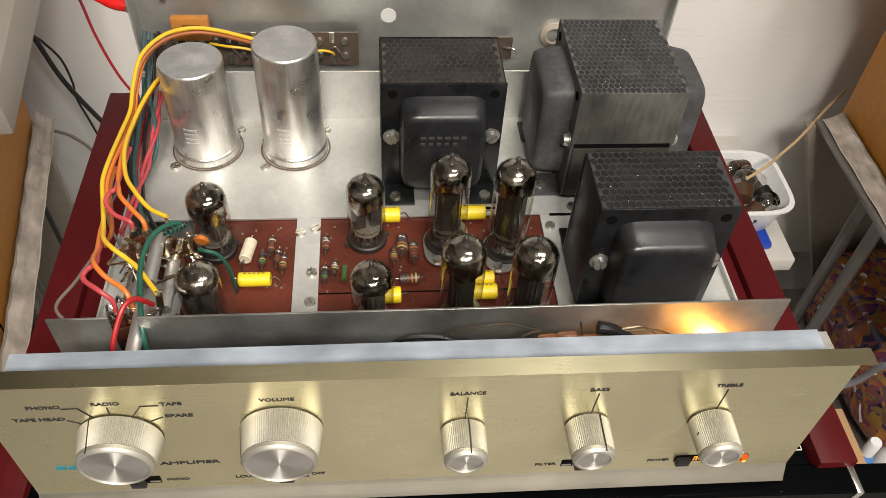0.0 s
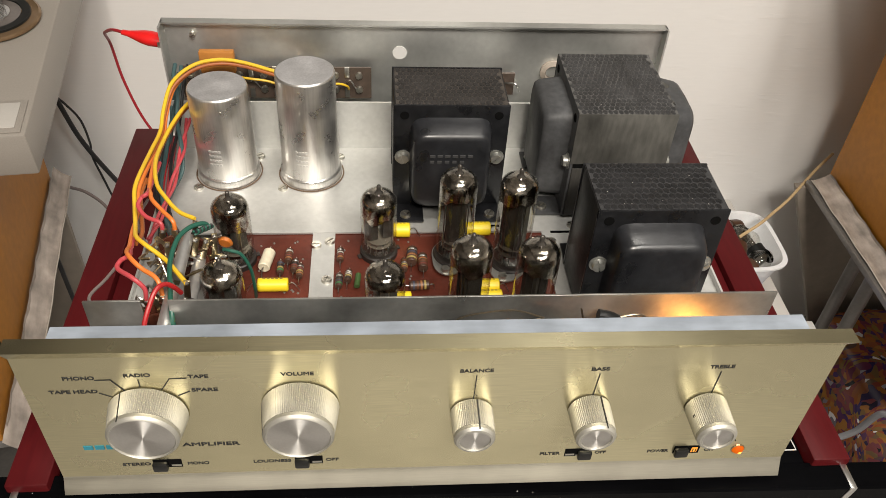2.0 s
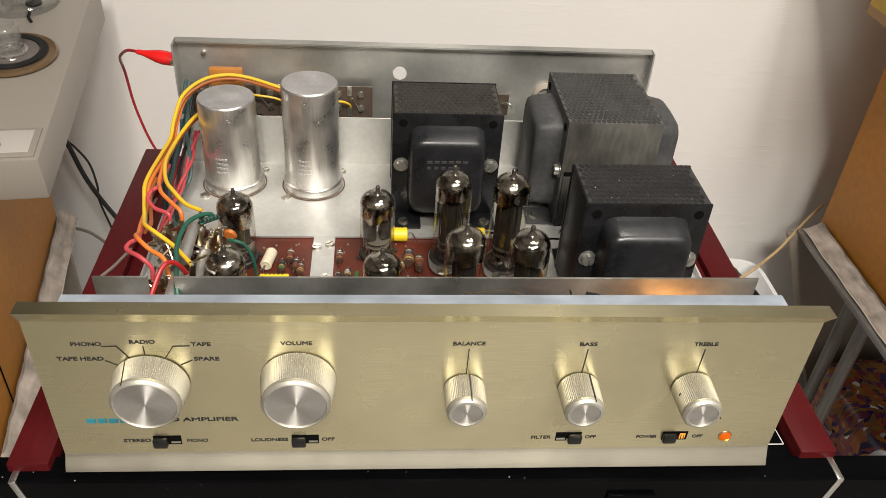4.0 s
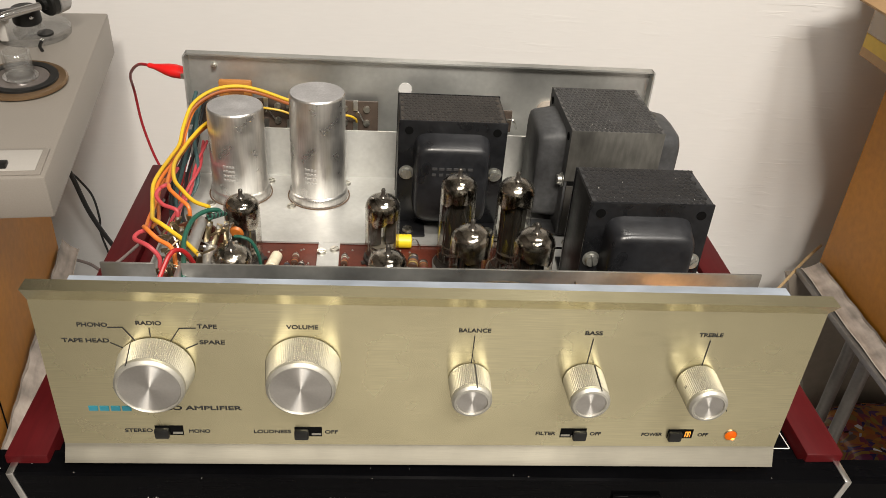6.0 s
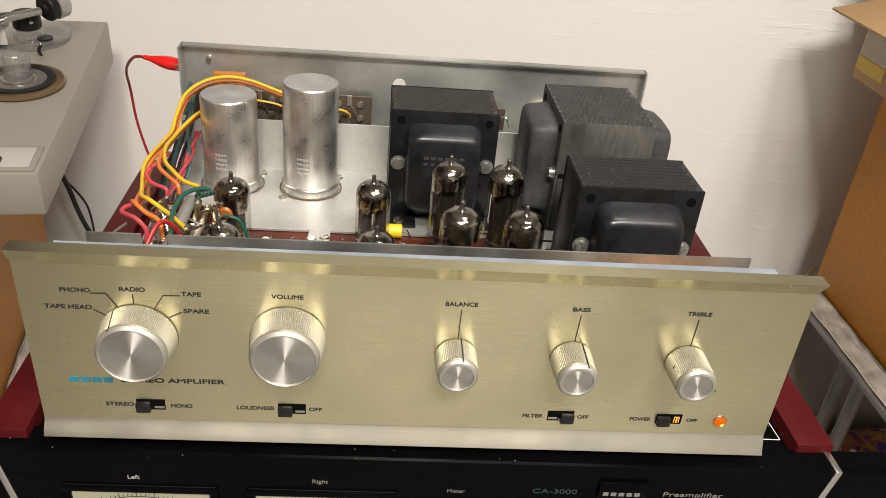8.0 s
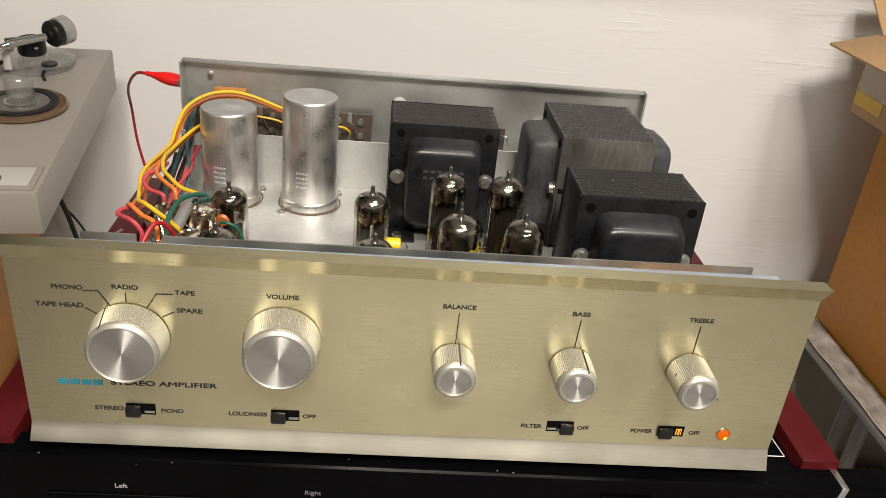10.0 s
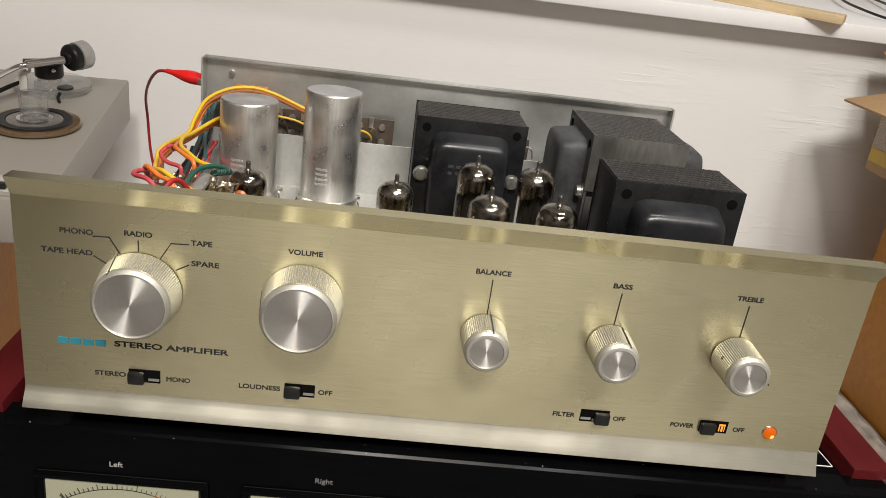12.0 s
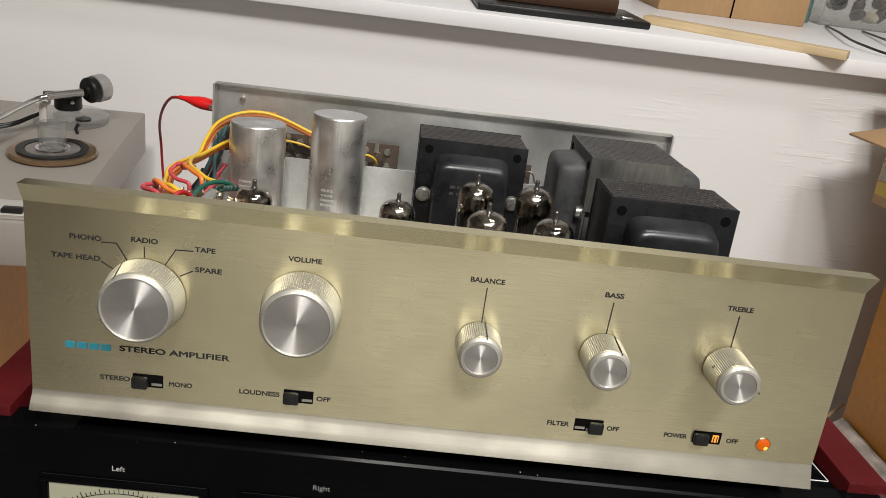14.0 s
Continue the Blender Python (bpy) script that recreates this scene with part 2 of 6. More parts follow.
def lathe(profile, n=32, bm=None, m=None):
    """Turns (radius, height) pairs round z."""
    bm = bm or bmesh.new()
    rings = []
    m = m or Matrix.Identity(4)
    for r, h in profile:
        if r < 1e-6:
            rings.append([bm.verts.new(m @ Vector((0, 0, h)))])
        else:
            rings.append([bm.verts.new(m @ Vector((r * math.cos(2 * math.pi * i / n), r * math.sin(2 * math.pi * i / n), h))) for i in range(n)])
    for a, b in zip(rings, rings[1:]):
        for i in range(n):
            j = (i + 1) % n
            if len(a) == 1 and len(b) == 1:
                continue
            if len(a) == 1:
                bm.faces.new((a[0], b[i], b[j]))
            elif len(b) == 1:
                bm.faces.new((a[i], a[j], b[0]))
            else:
                bm.faces.new((a[i], a[j], b[j], b[i]))
    return bm


def axis_to(p, d):
    """A pose at p whose z points along d."""
    return Matrix.Translation(p) @ Vector(d).to_track_quat("Z", "Y").to_matrix().to_4x4()


def rod(p0, p1, r, n=10, bm=None, r1=None):
    p0, p1 = Vector(p0), Vector(p1)
    L = (p1 - p0).length
    r1 = r if r1 is None else r1
    return lathe([(0, 0), (r, 0), (r1, L), (0, L)], n, bm, axis_to(p0, p1 - p0))


def smooth_path(pts, step=8):
    pts = [Vector(p) for p in pts]
    if len(pts) < 3:
        return pts
    ext = [pts[0] * 2 - pts[1]] + pts + [pts[-1] * 2 - pts[-2]]
    out = []
    for i in range(1, len(ext) - 2):
        a, b, c, d = ext[i - 1:i + 3]
        for k in range(step):
            t = k / step
            out.append(0.5 * ((2 * b) + (c - a) * t + (2 * a - 5 * b + 4 * c - d) * t * t + (3 * b - a - 3 * c + d) * t ** 3))
    out.append(pts[-1])
    return out


def tube(pts, r, n=8, bm=None, step=8):
    """A round wire along a smooth path."""
    bm = bm or bmesh.new()
    path = smooth_path(pts, step)
    rings, up = [], None
    for i, p in enumerate(path):
        d = (path[min(i + 1, len(path) - 1)] - path[max(i - 1, 0)]).normalized()
        if up is None:
            up = d.orthogonal().normalized()
        up = (up - d * up.dot(d)).normalized()
        side = d.cross(up)
        rings.append([bm.verts.new(p + r * (math.cos(2 * math.pi * k / n) * up + math.sin(2 * math.pi * k / n) * side)) for k in range(n)])
    for a, b in zip(rings, rings[1:]):
        for k in range(n):
            bm.faces.new((a[k], a[(k + 1) % n], b[(k + 1) % n], b[k]))
    bm.faces.new(rings[0][::-1])
    bm.faces.new(rings[-1])
    return bm


def sheet(nu, nv, f, bm=None):
    bm = bm or bmesh.new()
    g = [[bm.verts.new(f(i / nu, j / nv)) for j in range(nv + 1)] for i in range(nu + 1)]
    for i in range(nu):
        for j in range(nv):
            bm.faces.new((g[i][j], g[i + 1][j], g[i + 1][j + 1], g[i][j + 1]))
    return bm


def extrude_profile(poly, x0, x1, bm=None):
    """A closed (y, z) outline drawn out along x."""
    bm = bm or bmesh.new()
    a = [bm.verts.new((x0, y, z)) for y, z in poly]
    b = [bm.verts.new((x1, y, z)) for y, z in poly]
    n = len(poly)
    for i in range(n):
        bm.faces.new((a[i], a[(i + 1) % n], b[(i + 1) % n], b[i]))
    bm.faces.new(a[::-1])
    bm.faces.new(b)
    return bm


def writing(text, x, z, size, material, parent, y=-0.00006, wide=1.45, width=0.0, name="lettering", align="CENTER", m=None):
    """Flat lettering on a face that looks towards -y."""
    cu = bpy.data.curves.new(name, "FONT")
    cu.body, cu.size, cu.align_x, cu.align_y, cu.extrude = text, size, align, "CENTER", 0.00008
    cu.bevel_depth, cu.bevel_resolution = (size * 0.026, 0) if material is INK else (0.0, 0)
    tmp = bpy.data.objects.new(name, cu)
    scene.collection.objects.link(tmp)
    me = bpy.data.meshes.new_from_object(tmp.evaluated_get(bpy.context.evaluated_depsgraph_get()))
    bpy.data.objects.remove(tmp)
    bpy.data.curves.remove(cu)
    if width:
        xs = [v.co.x for v in me.vertices]
        wide = width / (max(xs) - min(xs))
    me.transform(m @ Matrix.Diagonal((wide, 1, 1, 1)) if m else pose(x, y, z, 90) @ Matrix.Diagonal((wide, 1, 1, 1)))
    me.materials.clear()
    me.materials.append(material)
    ob = new(name, me)
    ob.parent = parent
    return ob


def screw_head(p, d, r=0.003, h=0.0016, turn=0.0, bm=None):
    """A slotted round head, two half domes with a slot between."""
    bm = bm or bmesh.new()
    m = axis_to(p, d) @ pose(0, 0, 0, 0, 0, turn)
    lathe([(0, h * 0.6), (r * 0.5, h * 0.6), (r * 0.95, h * 0.45), (r, 0), (0, 0)], 16, bm, m)
    w = r * 0.10
    for s in (1, -1):
        pts = [(r * math.cos(a), w + (r - w) * math.sin(a)) for a in [math.pi * k / 8 for k in range(9)]]
        lo = [bm.verts.new(m @ Vector((x, s * y, 0))) for x, y in pts]
        hi = [bm.verts.new(m @ Vector((x * 0.86, s * (w + (y - w) * 0.86), h))) for x, y in pts]
        n = len(pts)
        for i in range(n):
            j = (i + 1) % n
            bm.faces.new((lo[i], lo[j], hi[j], hi[i]))
        bm.faces.new(hi)
    return bm

# ---- the room ----
WY = 0.80
structure("wall_north", box(-0.95, 2.2, WY, WY + 0.10, -0.76, 0.131), ROUGH_WALL, "white painted rough plaster wall below the ledge", "wall")
structure("wall_ledge_back", box(-0.95, 2.2, 1.72, 1.85, 0.10, 1.6), WALL, "white painted wall behind the deep ledge", "wall")
# unseen wall, added close by to darken what the faceplate's left end reflects
structure("wall_west", box(-1.05, -0.95, -2.6, 1.85, -0.76, 1.6), UNSEEN_DARK_WALL, "unseen dark wall, added to darken the faceplate's left reflections", "wall")
structure("wall_east", box(2.2, 2.3, -2.6, 1.85, -0.76, 1.6), PLAIN_WALL, "white painted wall", "wall")
structure("wall_south", box(-0.95, 2.2, -2.7, -2.6, -0.76, 1.6), WALL, "white painted wall", "wall")
structure("floor", box(-1.05, 2.3, -2.7, 0.9, -0.80, -0.76), FLOOR_M, "grey painted floor", "floor")
structure("ceiling", box(-1.05, 2.3, -2.7, 1.85, 1.6, 1.65), PLAIN_WALL, "pale grey painted ceiling", "ceiling")
# the ledge leans a little against the amplifier's level
LEDGE_POSE = Matrix.Translation((0, WY - 0.035, 0.1515)) @ pose(0, 0, 0, 3.7, 0.0, 0)
ledge = structure("ledge", box(-0.945, 2.15, 0.0, 0.95, -0.020, 0.0, 0.0015), BENCH, "deep white gloss ledge above the wall", "ledge")
ledge.matrix_world = LEDGE_POSE


def on_ledge(x, y):
    """The point of the ledge's top above x, y."""
    return Vector((x, y, 0.1515 + 0.0647 * (y - WY + 0.035)))



# ---- black preamplifier with burgundy side panels ----
PRE = thing("preamplifier", "black preamplifier with burgundy wooden side panels and two meters", "preamplifier")
PT = -0.003
PX = 0.0055
part("top_cover", box(PX - 0.189, PX + 0.189, 0.0032, 0.30, -0.10, PT - 0.004, 0.001), GLOSS_BLACK, PRE)
part("front_panel", extrude_profile([(-0.012, -0.10), (-0.012, PT - 0.0010), (-0.0110, PT), (0.003, PT), (0.003, -0.10)], PX - 0.240, PX + 0.240), GLOSS_BLACK, PRE)
for s in (-1, 1):
    xa, xb, xc = PX + s * 0.158, PX + s * 0.1895, PX + s * 0.2095
    part("side_panel", box(min(xb, xc), max(xb, xc), 0.0034, 0.303, -0.10, 0.001, 0.0012), BURGUNDY, PRE, "burgundy lacquered wooden side panel")
    part("inner_strip", box(min(xa, xb - s * 0.0005), max(xa, xb - s * 0.0005), 0.055, 0.300, PT - 0.012, PT, 0.001), BURGUNDY, PRE, "burgundy inner edge strip")
    xl = PX + 0.0006 + s * 0.2060
    part("silver_line", box(xl - 0.0017, xl + 0.0017, -0.0124, 0.0028, PT - 0.001, PT + 0.0006, 0.0003), SILVER, PRE, "thin silver trim line")
    part("silver_edge", box(-0.0017, 0.0017, -0.0125, -0.0118, -0.085, -0.0005, 0.0002, m=pose(xl, 0, PT, 0, s * 11, 0)), SILVER, PRE, "thin silver trim line down the front")

# ---- the amplifier ----
AMP = thing("stereo_amplifier", "champagne-gold stereo tube amplifier with its cover off, on the preamplifier", "amplifier")
W = 0.1725


def plate_section(x):
    """The faceplate's (y, z) outline at x; the lower lip sits a little higher towards the selector's end."""
    zt, zb = 0.0113 - 0.0070 * x, 0.0028 - 0.0115 * x
    lip = [(0.0, zt + 0.0006), (-0.0002, zt - 0.0003), (-0.0012, zt - 0.0022), (-0.0030, zb + 0.0030), (-0.0044, zb + 0.0004), (-0.0045, zb)]
    f = (x + W) / (2 * W)
    out, top, back, face = 0.0047 + 0.0018 * f, 0.1050 - 0.0010 * f, 0.003 - 0.0016 * f, 0.0967 - 0.0014 * f
    return [(back, top), (-out, top), (-out * 0.5, (top + face) / 2), (-0.0008, face + 0.0012), (0.0, face)] + lip + [(back, zb)]


plate_bm = bmesh.new()
sections = [[plate_bm.verts.new((x, y, z)) for y, z in plate_section(x)] for x in [-W + 2 * W * i / 24 for i in range(25)]]
for a, b in zip(sections, sections[1:]):
    for i in range(len(a)):
        j = (i + 1) % len(a)
        plate_bm.faces.new((a[i], a[j], b[j], b[i]))
plate_bm.faces.new(sections[0][::-1])
plate_bm.faces.new(sections[-1])
uv = plate_bm.loops.layers.uv.new("brush")
for f in plate_bm.faces:
    for lp in f.loops:
        lp[uv].uv = ((lp.vert.co.z - lp.vert.co.y) * 4, lp.vert.co.x * 4)
PLATE = part("faceplate", plate_bm, GOLD, AMP, "brushed champagne-gold aluminium faceplate", smooth=25)
PLATE.data.materials.append(BRIGHT_LIP)
for f in PLATE.data.polygons:  # the lower lip is cut bright
    if f.center.z < 0.0118 - 0.0070 * f.center.x and f.normal.y < -0.3:
        f.material_index = 1
part("front_subpanel", extrude_profile([(0.0035, 0.0), (0.0035, 0.0985), (0.0150, 0.0985), (0.0150, 0.0970), (0.0050, 0.0970), (0.0050, 0.0)], -0.160, 0.158), BLUE_ZINC, AMP, "bluish zinc-plated inner front panel")
for x0, x1 in ((-0.155, -0.1305), (-0.1190, 0.158)):
    part("shield_panel", box(x0, x1, 0.0365, 0.0376, 0.006, 0.0905, 0.0003), SHIELD, AMP, "thin zinc-plated shield behind the front")
DZ = 0.032
# deck with two board openings
for x0, x1, y0, y1 in ((-0.157, 0.165, 0.148, 0.234), (-0.157, -0.147, 0.0378, 0.1479), (-0.0645, -0.0515, 0.0378, 0.1479), (0.0720, 0.165, 0.0378, 0.1479)):
    part("deck_panel", box(x0, x1, y0, y1, DZ - 0.0012, DZ), ZINC, AMP, "zinc-plated chassis deck")
part("rear_step", box(-0.157, 0.165, 0.234, 0.2352, DZ - 0.001, 0.0675), ZINC, AMP, "upright zinc-plated step panel")
part("back_panel", extrude_profile([(0.2655, 0.0), (0.2655, 0.1085), (0.2590, 0.1085), (0.2590, 0.1073), (0.2643, 0.1073), (0.2643, 0.0)], -0.160, 0.164), BACK_ZINC, AMP, "zinc-plated back panel with folded lip")
for s, x in ((-1, -0.160), (1, 0.164)):
    part("back_flange", box(min(x, x - s * 0.0012), max(x, x - s * 0.0012), 0.252 if s < 0 else 0.2565, 0.2643, 0.02, 0.1085), BACK_ZINC, AMP)
    part("chassis_side", box(min(s * 0.1645 if s > 0 else -0.158, s * 0.1657 if s > 0 else -0.1568), max(s * 0.1645 if s > 0 else -0.158, s * 0.1657 if s > 0 else -0.1568), 0.005, 0.2643, 0.0, DZ + 0.004), ZINC, AMP)
part("bottom_plate", box(-0.156, 0.164, 0.006, 0.264, 0.0005, 0.0015), ZINC, AMP)
for x0, x1, y0 in ((-0.118, -0.0645, 0.045), (-0.0515, 0.072, 0.045)):
    part("circuit_board", box(x0 - 0.002, x1 + 0.002, y0, 0.150, DZ - 0.0035, DZ - 0.0018), BOARD, AMP, "brown phenolic circuit board")


def knob(x, z, r, depth, mark, lip, label):
    """Knurled knob: ribbed tapering skirt, smooth rim, spun face, index line."""
    n = 110 if r > 0.012 else 66
    bm = bmesh.new()
    rings = []
    top = lip + 0.0006
    q = 0.94 if r > 0.012 else 0.84
    for y, rad, f in ((-0.0006, r - 0.0004, 0.0), (-0.0010, r, 1.0), (-depth + 0.0030, top + 0.0006, 1.0)):
        ring = []
        for i in range(n * 2):
            a = math.pi * i / n
            rr = rad - (0.00045 if (i % 2 and f) else 0.0)
            ring.append(bm.verts.new((rr * math.cos(a), y, rr * math.sin(a))))
        rings.append(ring)
    for a, b in zip(rings, rings[1:]):
        for i in range(2 * n):
            j = (i + 1) % (2 * n)
            bm.faces.new((a[i], a[j], b[j], b[i]))
    bm.faces.new(rings[0])
    bm.faces.new(rings[-1])
    k = part("knob", bm, KNOB, AMP, label, (x, 0, z), smooth=0)
    m = pose(0, 0, 0, 90)
    part("rim", lathe([(top - 0.0006, depth - 0.0034), (top + 0.0004, depth - 0.0028), (top + 0.0004, depth - 0.0012), (top - 0.0002, depth - 0.0004), (lip, depth), (lip * (q + 0.03), depth + 0.0002), (lip * (q + 0.01), depth - 0.0001), (lip * q, depth - 0.0006), (lip * q, depth - 0.0025)], 64, None, m), KNOB, k, "smooth bright rim")
    part("face", lathe([(0, depth - 0.0005), (lip * 0.33, depth - 0.00055), (lip * 0.66, depth - 0.0006), (lip * q, depth - 0.0006), (lip * q, depth - 0.002), (0, depth - 0.002)], 72, None, m), SPUN, k, "spun aluminium face")
    tilt = math.degrees(math.atan2(r - top - 0.0006, depth - 0.004))
    ml = pose(0, 0, 0, 0, mark, 0) @ pose(0, -0.0010, r, tilt, 0, 0)
    line = box(-0.00026, 0.00026, -depth + 0.0035, 0.0, -0.0006, 0.00015, m=ml)
    box(-0.00026, 0.00026, -depth + 0.0002, -depth + 0.0037, 0.0, 0.00016, bm=line, m=pose(0, 0, 0, 0, mark, 0) @ pose(0, 0, top + 0.0004))
    part("index_line", line, INK, k)
    return k


KNOBS = ((-0.1250, 0.0610, 0.0167, 0.0146, -32, 0.0139, "large knurled aluminium selector knob"), (-0.0610, 0.0625, 0.0167, 0.0170, -78, 0.0139, "large knurled aluminium volume knob"),
         (0.0137, 0.0554, 0.0096, 0.0163, 10, 0.0080, "small knurled aluminium balance knob"), (0.0668, 0.0558, 0.0096, 0.0176, 24, 0.0080, "small knurled aluminium bass knob"),
         (0.1210, 0.0554, 0.0096, 0.0187, 104, 0.0080, "small knurled aluminium treble knob"))
for k in KNOBS:
    knob(*k)


DOME_BOLT = mat("pale_plated_bolt", (0.42, 0.42, 0.39), 0.36, 0.85, 0.08, 600, 0, 600, (1, 1, 1), 0.15, 200, 0.1)


def transformer(cx, y0, y1, half, ztop, zbot, turn, name, label, bell, old):
    """Core of stacked steel with a bell on each end; turn swings it about its middle."""
    cy, d = (y0 + y1) / 2, (y1 - y0) / 2
    root = part(name, box(-half, half, -d, d, zbot, ztop, 0.0006), OLD_CORE if old else CORE, AMP, label, pose(cx, cy, 0, 0, 0, turn))
    zm, hz = (ztop + zbot) / 2, (ztop - zbot) / 2
    bmat = DARK_GREY if old else BLACK
    for s in (-1, 1):
        yb = s * d
        plate = box(-half - 0.0004, half + 0.0004, min(yb, yb + s * 0.0016), max(yb, yb + s * 0.0016), zbot, ztop + 0.0004, 0.0004)
        part("end_frame", plate, bmat, root)
        bm = bmesh.new()
        w, h = half * 0.72, hz * (0.86 if old else 0.81)
        sections = [(0.0, 1.0), (0.25, 0.985), (0.80, 0.95), (0.95, 0.905), (1.0, 0.83)]
        rings = []
        for f, g in sections:
            ring = []
            for i in range(40):
                a = 2 * math.pi * i / 40
                c, sn = math.cos(a), math.sin(a)
                q = 0.28
                gz = g - (0.09 * f if sn > 0 and not old else 0.0)  # the upper side slopes down to the front
                ring.append(bm.verts.new((g * w * math.copysign(abs(c) ** q, c), yb + s * (0.0012 + f * bell), zm - 0.0005 + gz * h * math.copysign(abs(sn) ** q, sn))))
            rings.append(ring)
        for a, b in zip(rings, rings[1:]):
            for i in range(40):
                bm.faces.new((a[i], a[(i + 1) % 40], b[(i + 1) % 40], b[i]))
        bm.faces.new(rings[-1])
        if old and s < 0:  # dented, flaking bell
            for v in bm.verts:
                k = max(0.0, (v.co.z - zm) / hz)
                v.co += Vector((0.0, 0.0010, 0.0018)) * k * noise.noise(v.co * 160)
        part("end_bell", bm, DARK_GREY if old else BELL, root, "pressed black steel end bell", smooth=50)
        for sx in (-1, 1):
            part("bolt_hole", rod((sx * half * 0.82, yb + s * 0.0012, ztop - 0.006), (sx * half * 0.82, yb + s * 0.0019, ztop - 0.006), 0.0026, 14), HOLE, root)
            bolt = part("side_bolt", lathe([(0.0047, 0.0), (0.0047, 0.0006), (0.0036, 0.0008), (0.0035, 0.0014)], 20, None, axis_to((sx * half * 0.84, yb + s * 0.0016, zm + 0.001), (0, s, 0))), DOME_BOLT, root, "pale metal bolt on a washer")
            part("bolt_head", screw_head((sx * half * 0.84, yb + s * 0.0027, zm + 0.001), (0, s, 0), 0.0036, 0.0022, 75 - 30 * sx), DOME_BOLT, bolt, "slotted round bolt head")
            foot = box(min(sx * half * 0.45, sx * half * 0.98), max(sx * half * 0.45, sx * half * 0.98), min(yb, yb + s * 0.018), max(yb, yb + s * 0.018), zbot - 0.0008, zbot + 0.0006, 0.0004)
            part("foot", foot, bmat, root)
            part("foot_screw", screw_head((sx * half * 0.78, yb + s * 0.0125, zbot + 0.0006), (0, 0, 1), 0.0034, 0.0018, 50 * sx), SCREW, root, "slotted mounting screw")
    return root


T1 = transformer(0.016, 0.174, 0.214, 0.0328, 0.1040, 0.0332, 0, "output_transformer", "black output transformer with end bells", 0.0135, False)
T3 = transformer(0.113, 0.081, 0.117, 0.0328, 0.1040, 0.0332, 0, "output_transformer", "black output transformer with end bells beside the tubes", 0.0150, False)
T2 = transformer(0.1145, 0.168, 0.222, 0.0335, 0.1060, 0.0332, 90, "power_transformer", "worn grey-black power transformer", 0.0170, True)


RING = mat("dark_brown_fibre", (0.11, 0.068, 0.040), 0.6, 0, 0.1, 300)
CAN_INK = mat("faded_can_print", (0.62, 0.61, 0.585), 0.42, 0.6, 0.1, 400)


def can_capacitor(x, y, zt, label):
    r = 0.0180
    z0 = DZ
    can = part("can_capacitor", lathe([(r + 0.0014, z0 - 0.002), (r + 0.0013, z0 + 0.0052), (r + 0.0009, z0 + 0.0060), (r + 0.0001, z0 + 0.0066), (r, z0 + 0.0080), (r - 0.0003, zt - 0.0016), (r - 0.0006, zt - 0.0007), (r - 0.0011, zt - 0.0003)], 64), CAN, AMP, label, (x, y, 0), smooth=40)
    part("mounting_ring", lathe([(r + 0.0028, z0 + 0.0002), (r + 0.0027, z0 + 0.0007), (r + 0.0021, z0 + 0.0007), (r + 0.0019, z0 + 0.0002)], 64), RING, can)
    part("can_top", lathe([(r - 0.0009, zt - 0.0005), (r - 0.0012, zt - 0.0002), (r - 0.0030, zt - 0.0001), (r * 0.5, zt - 0.0003), (0, zt - 0.0004)], 64), CAN_TOP, can, "scuffed flat aluminium top", smooth=40)
    for row in range(4):
        for k in range(4):
            a = radians(-112 + k * 6.5)
            part("print_mark", box(-0.0007, 0.0007, -0.00012, 0.00012, -0.0007, 0.0007, m=pose((r + 0.00004) * math.cos(a), (r + 0.00004) * math.sin(a), z0 + 0.018 + row * 0.0032, 0, 0, math.degrees(a) + 90)), CAN_INK, can)
    for a in (-135, 42):
        p = (0.0240 * math.cos(radians(a)), 0.0240 * math.sin(radians(a)), z0)
        part("screw", screw_head(p, (0, 0, 1), 0.0030, 0.0016, a), SCREW, can)
    return can


can_capacitor(-0.1200, 0.208, 0.0950, "short bare aluminium can capacitor")
can_capacitor(-0.0682, 0.207, 0.1062, "tall bare aluminium can capacitor")

GLASS = thin_glass("tube_glass", (0.92, 0.91, 0.88), 0.01, 1.62)
GETTER = mat("silvery_getter_film", (0.47, 0.445, 0.41), 0.15, 1.0, 0.25, 260, 0.0006, 170, (1, 1, 1), 0.80, 120, 0.08)
ANODE = mat("dark_anode_metal", (0.030, 0.027, 0.023), 0.30, 0.4, 0.2, 500, 0, 500, (1, 1, 1), 0.2, 100)
GREY_ANODE = mat("grey_anode_metal", (0.12, 0.115, 0.105), 0.35, 0.7, 0.15, 500, 0, 500, (1, 1, 1), 0.25, 100)
DARK_MICA = mat("smoked_mica", (0.045, 0.038, 0.030), 0.3, 0, 0.1, 500)
MICA = mat("mica_spacer", (0.16, 0.145, 0.12), 0.25, 0, 0.1, 500)
PIP = mat("dark_glass_pip", (0.10, 0.09, 0.08), 0.08, 0.6, 0.1, 500)
DULL_PIN = mat("dull_nickel_pin", (0.20, 0.19, 0.17), 0.4, 0.9, 0.1, 900)
WIRE_METAL = mat("bright_lead_wire", (0.66, 0.65, 0.62), 0.3, 1.0, 0.05, 900)


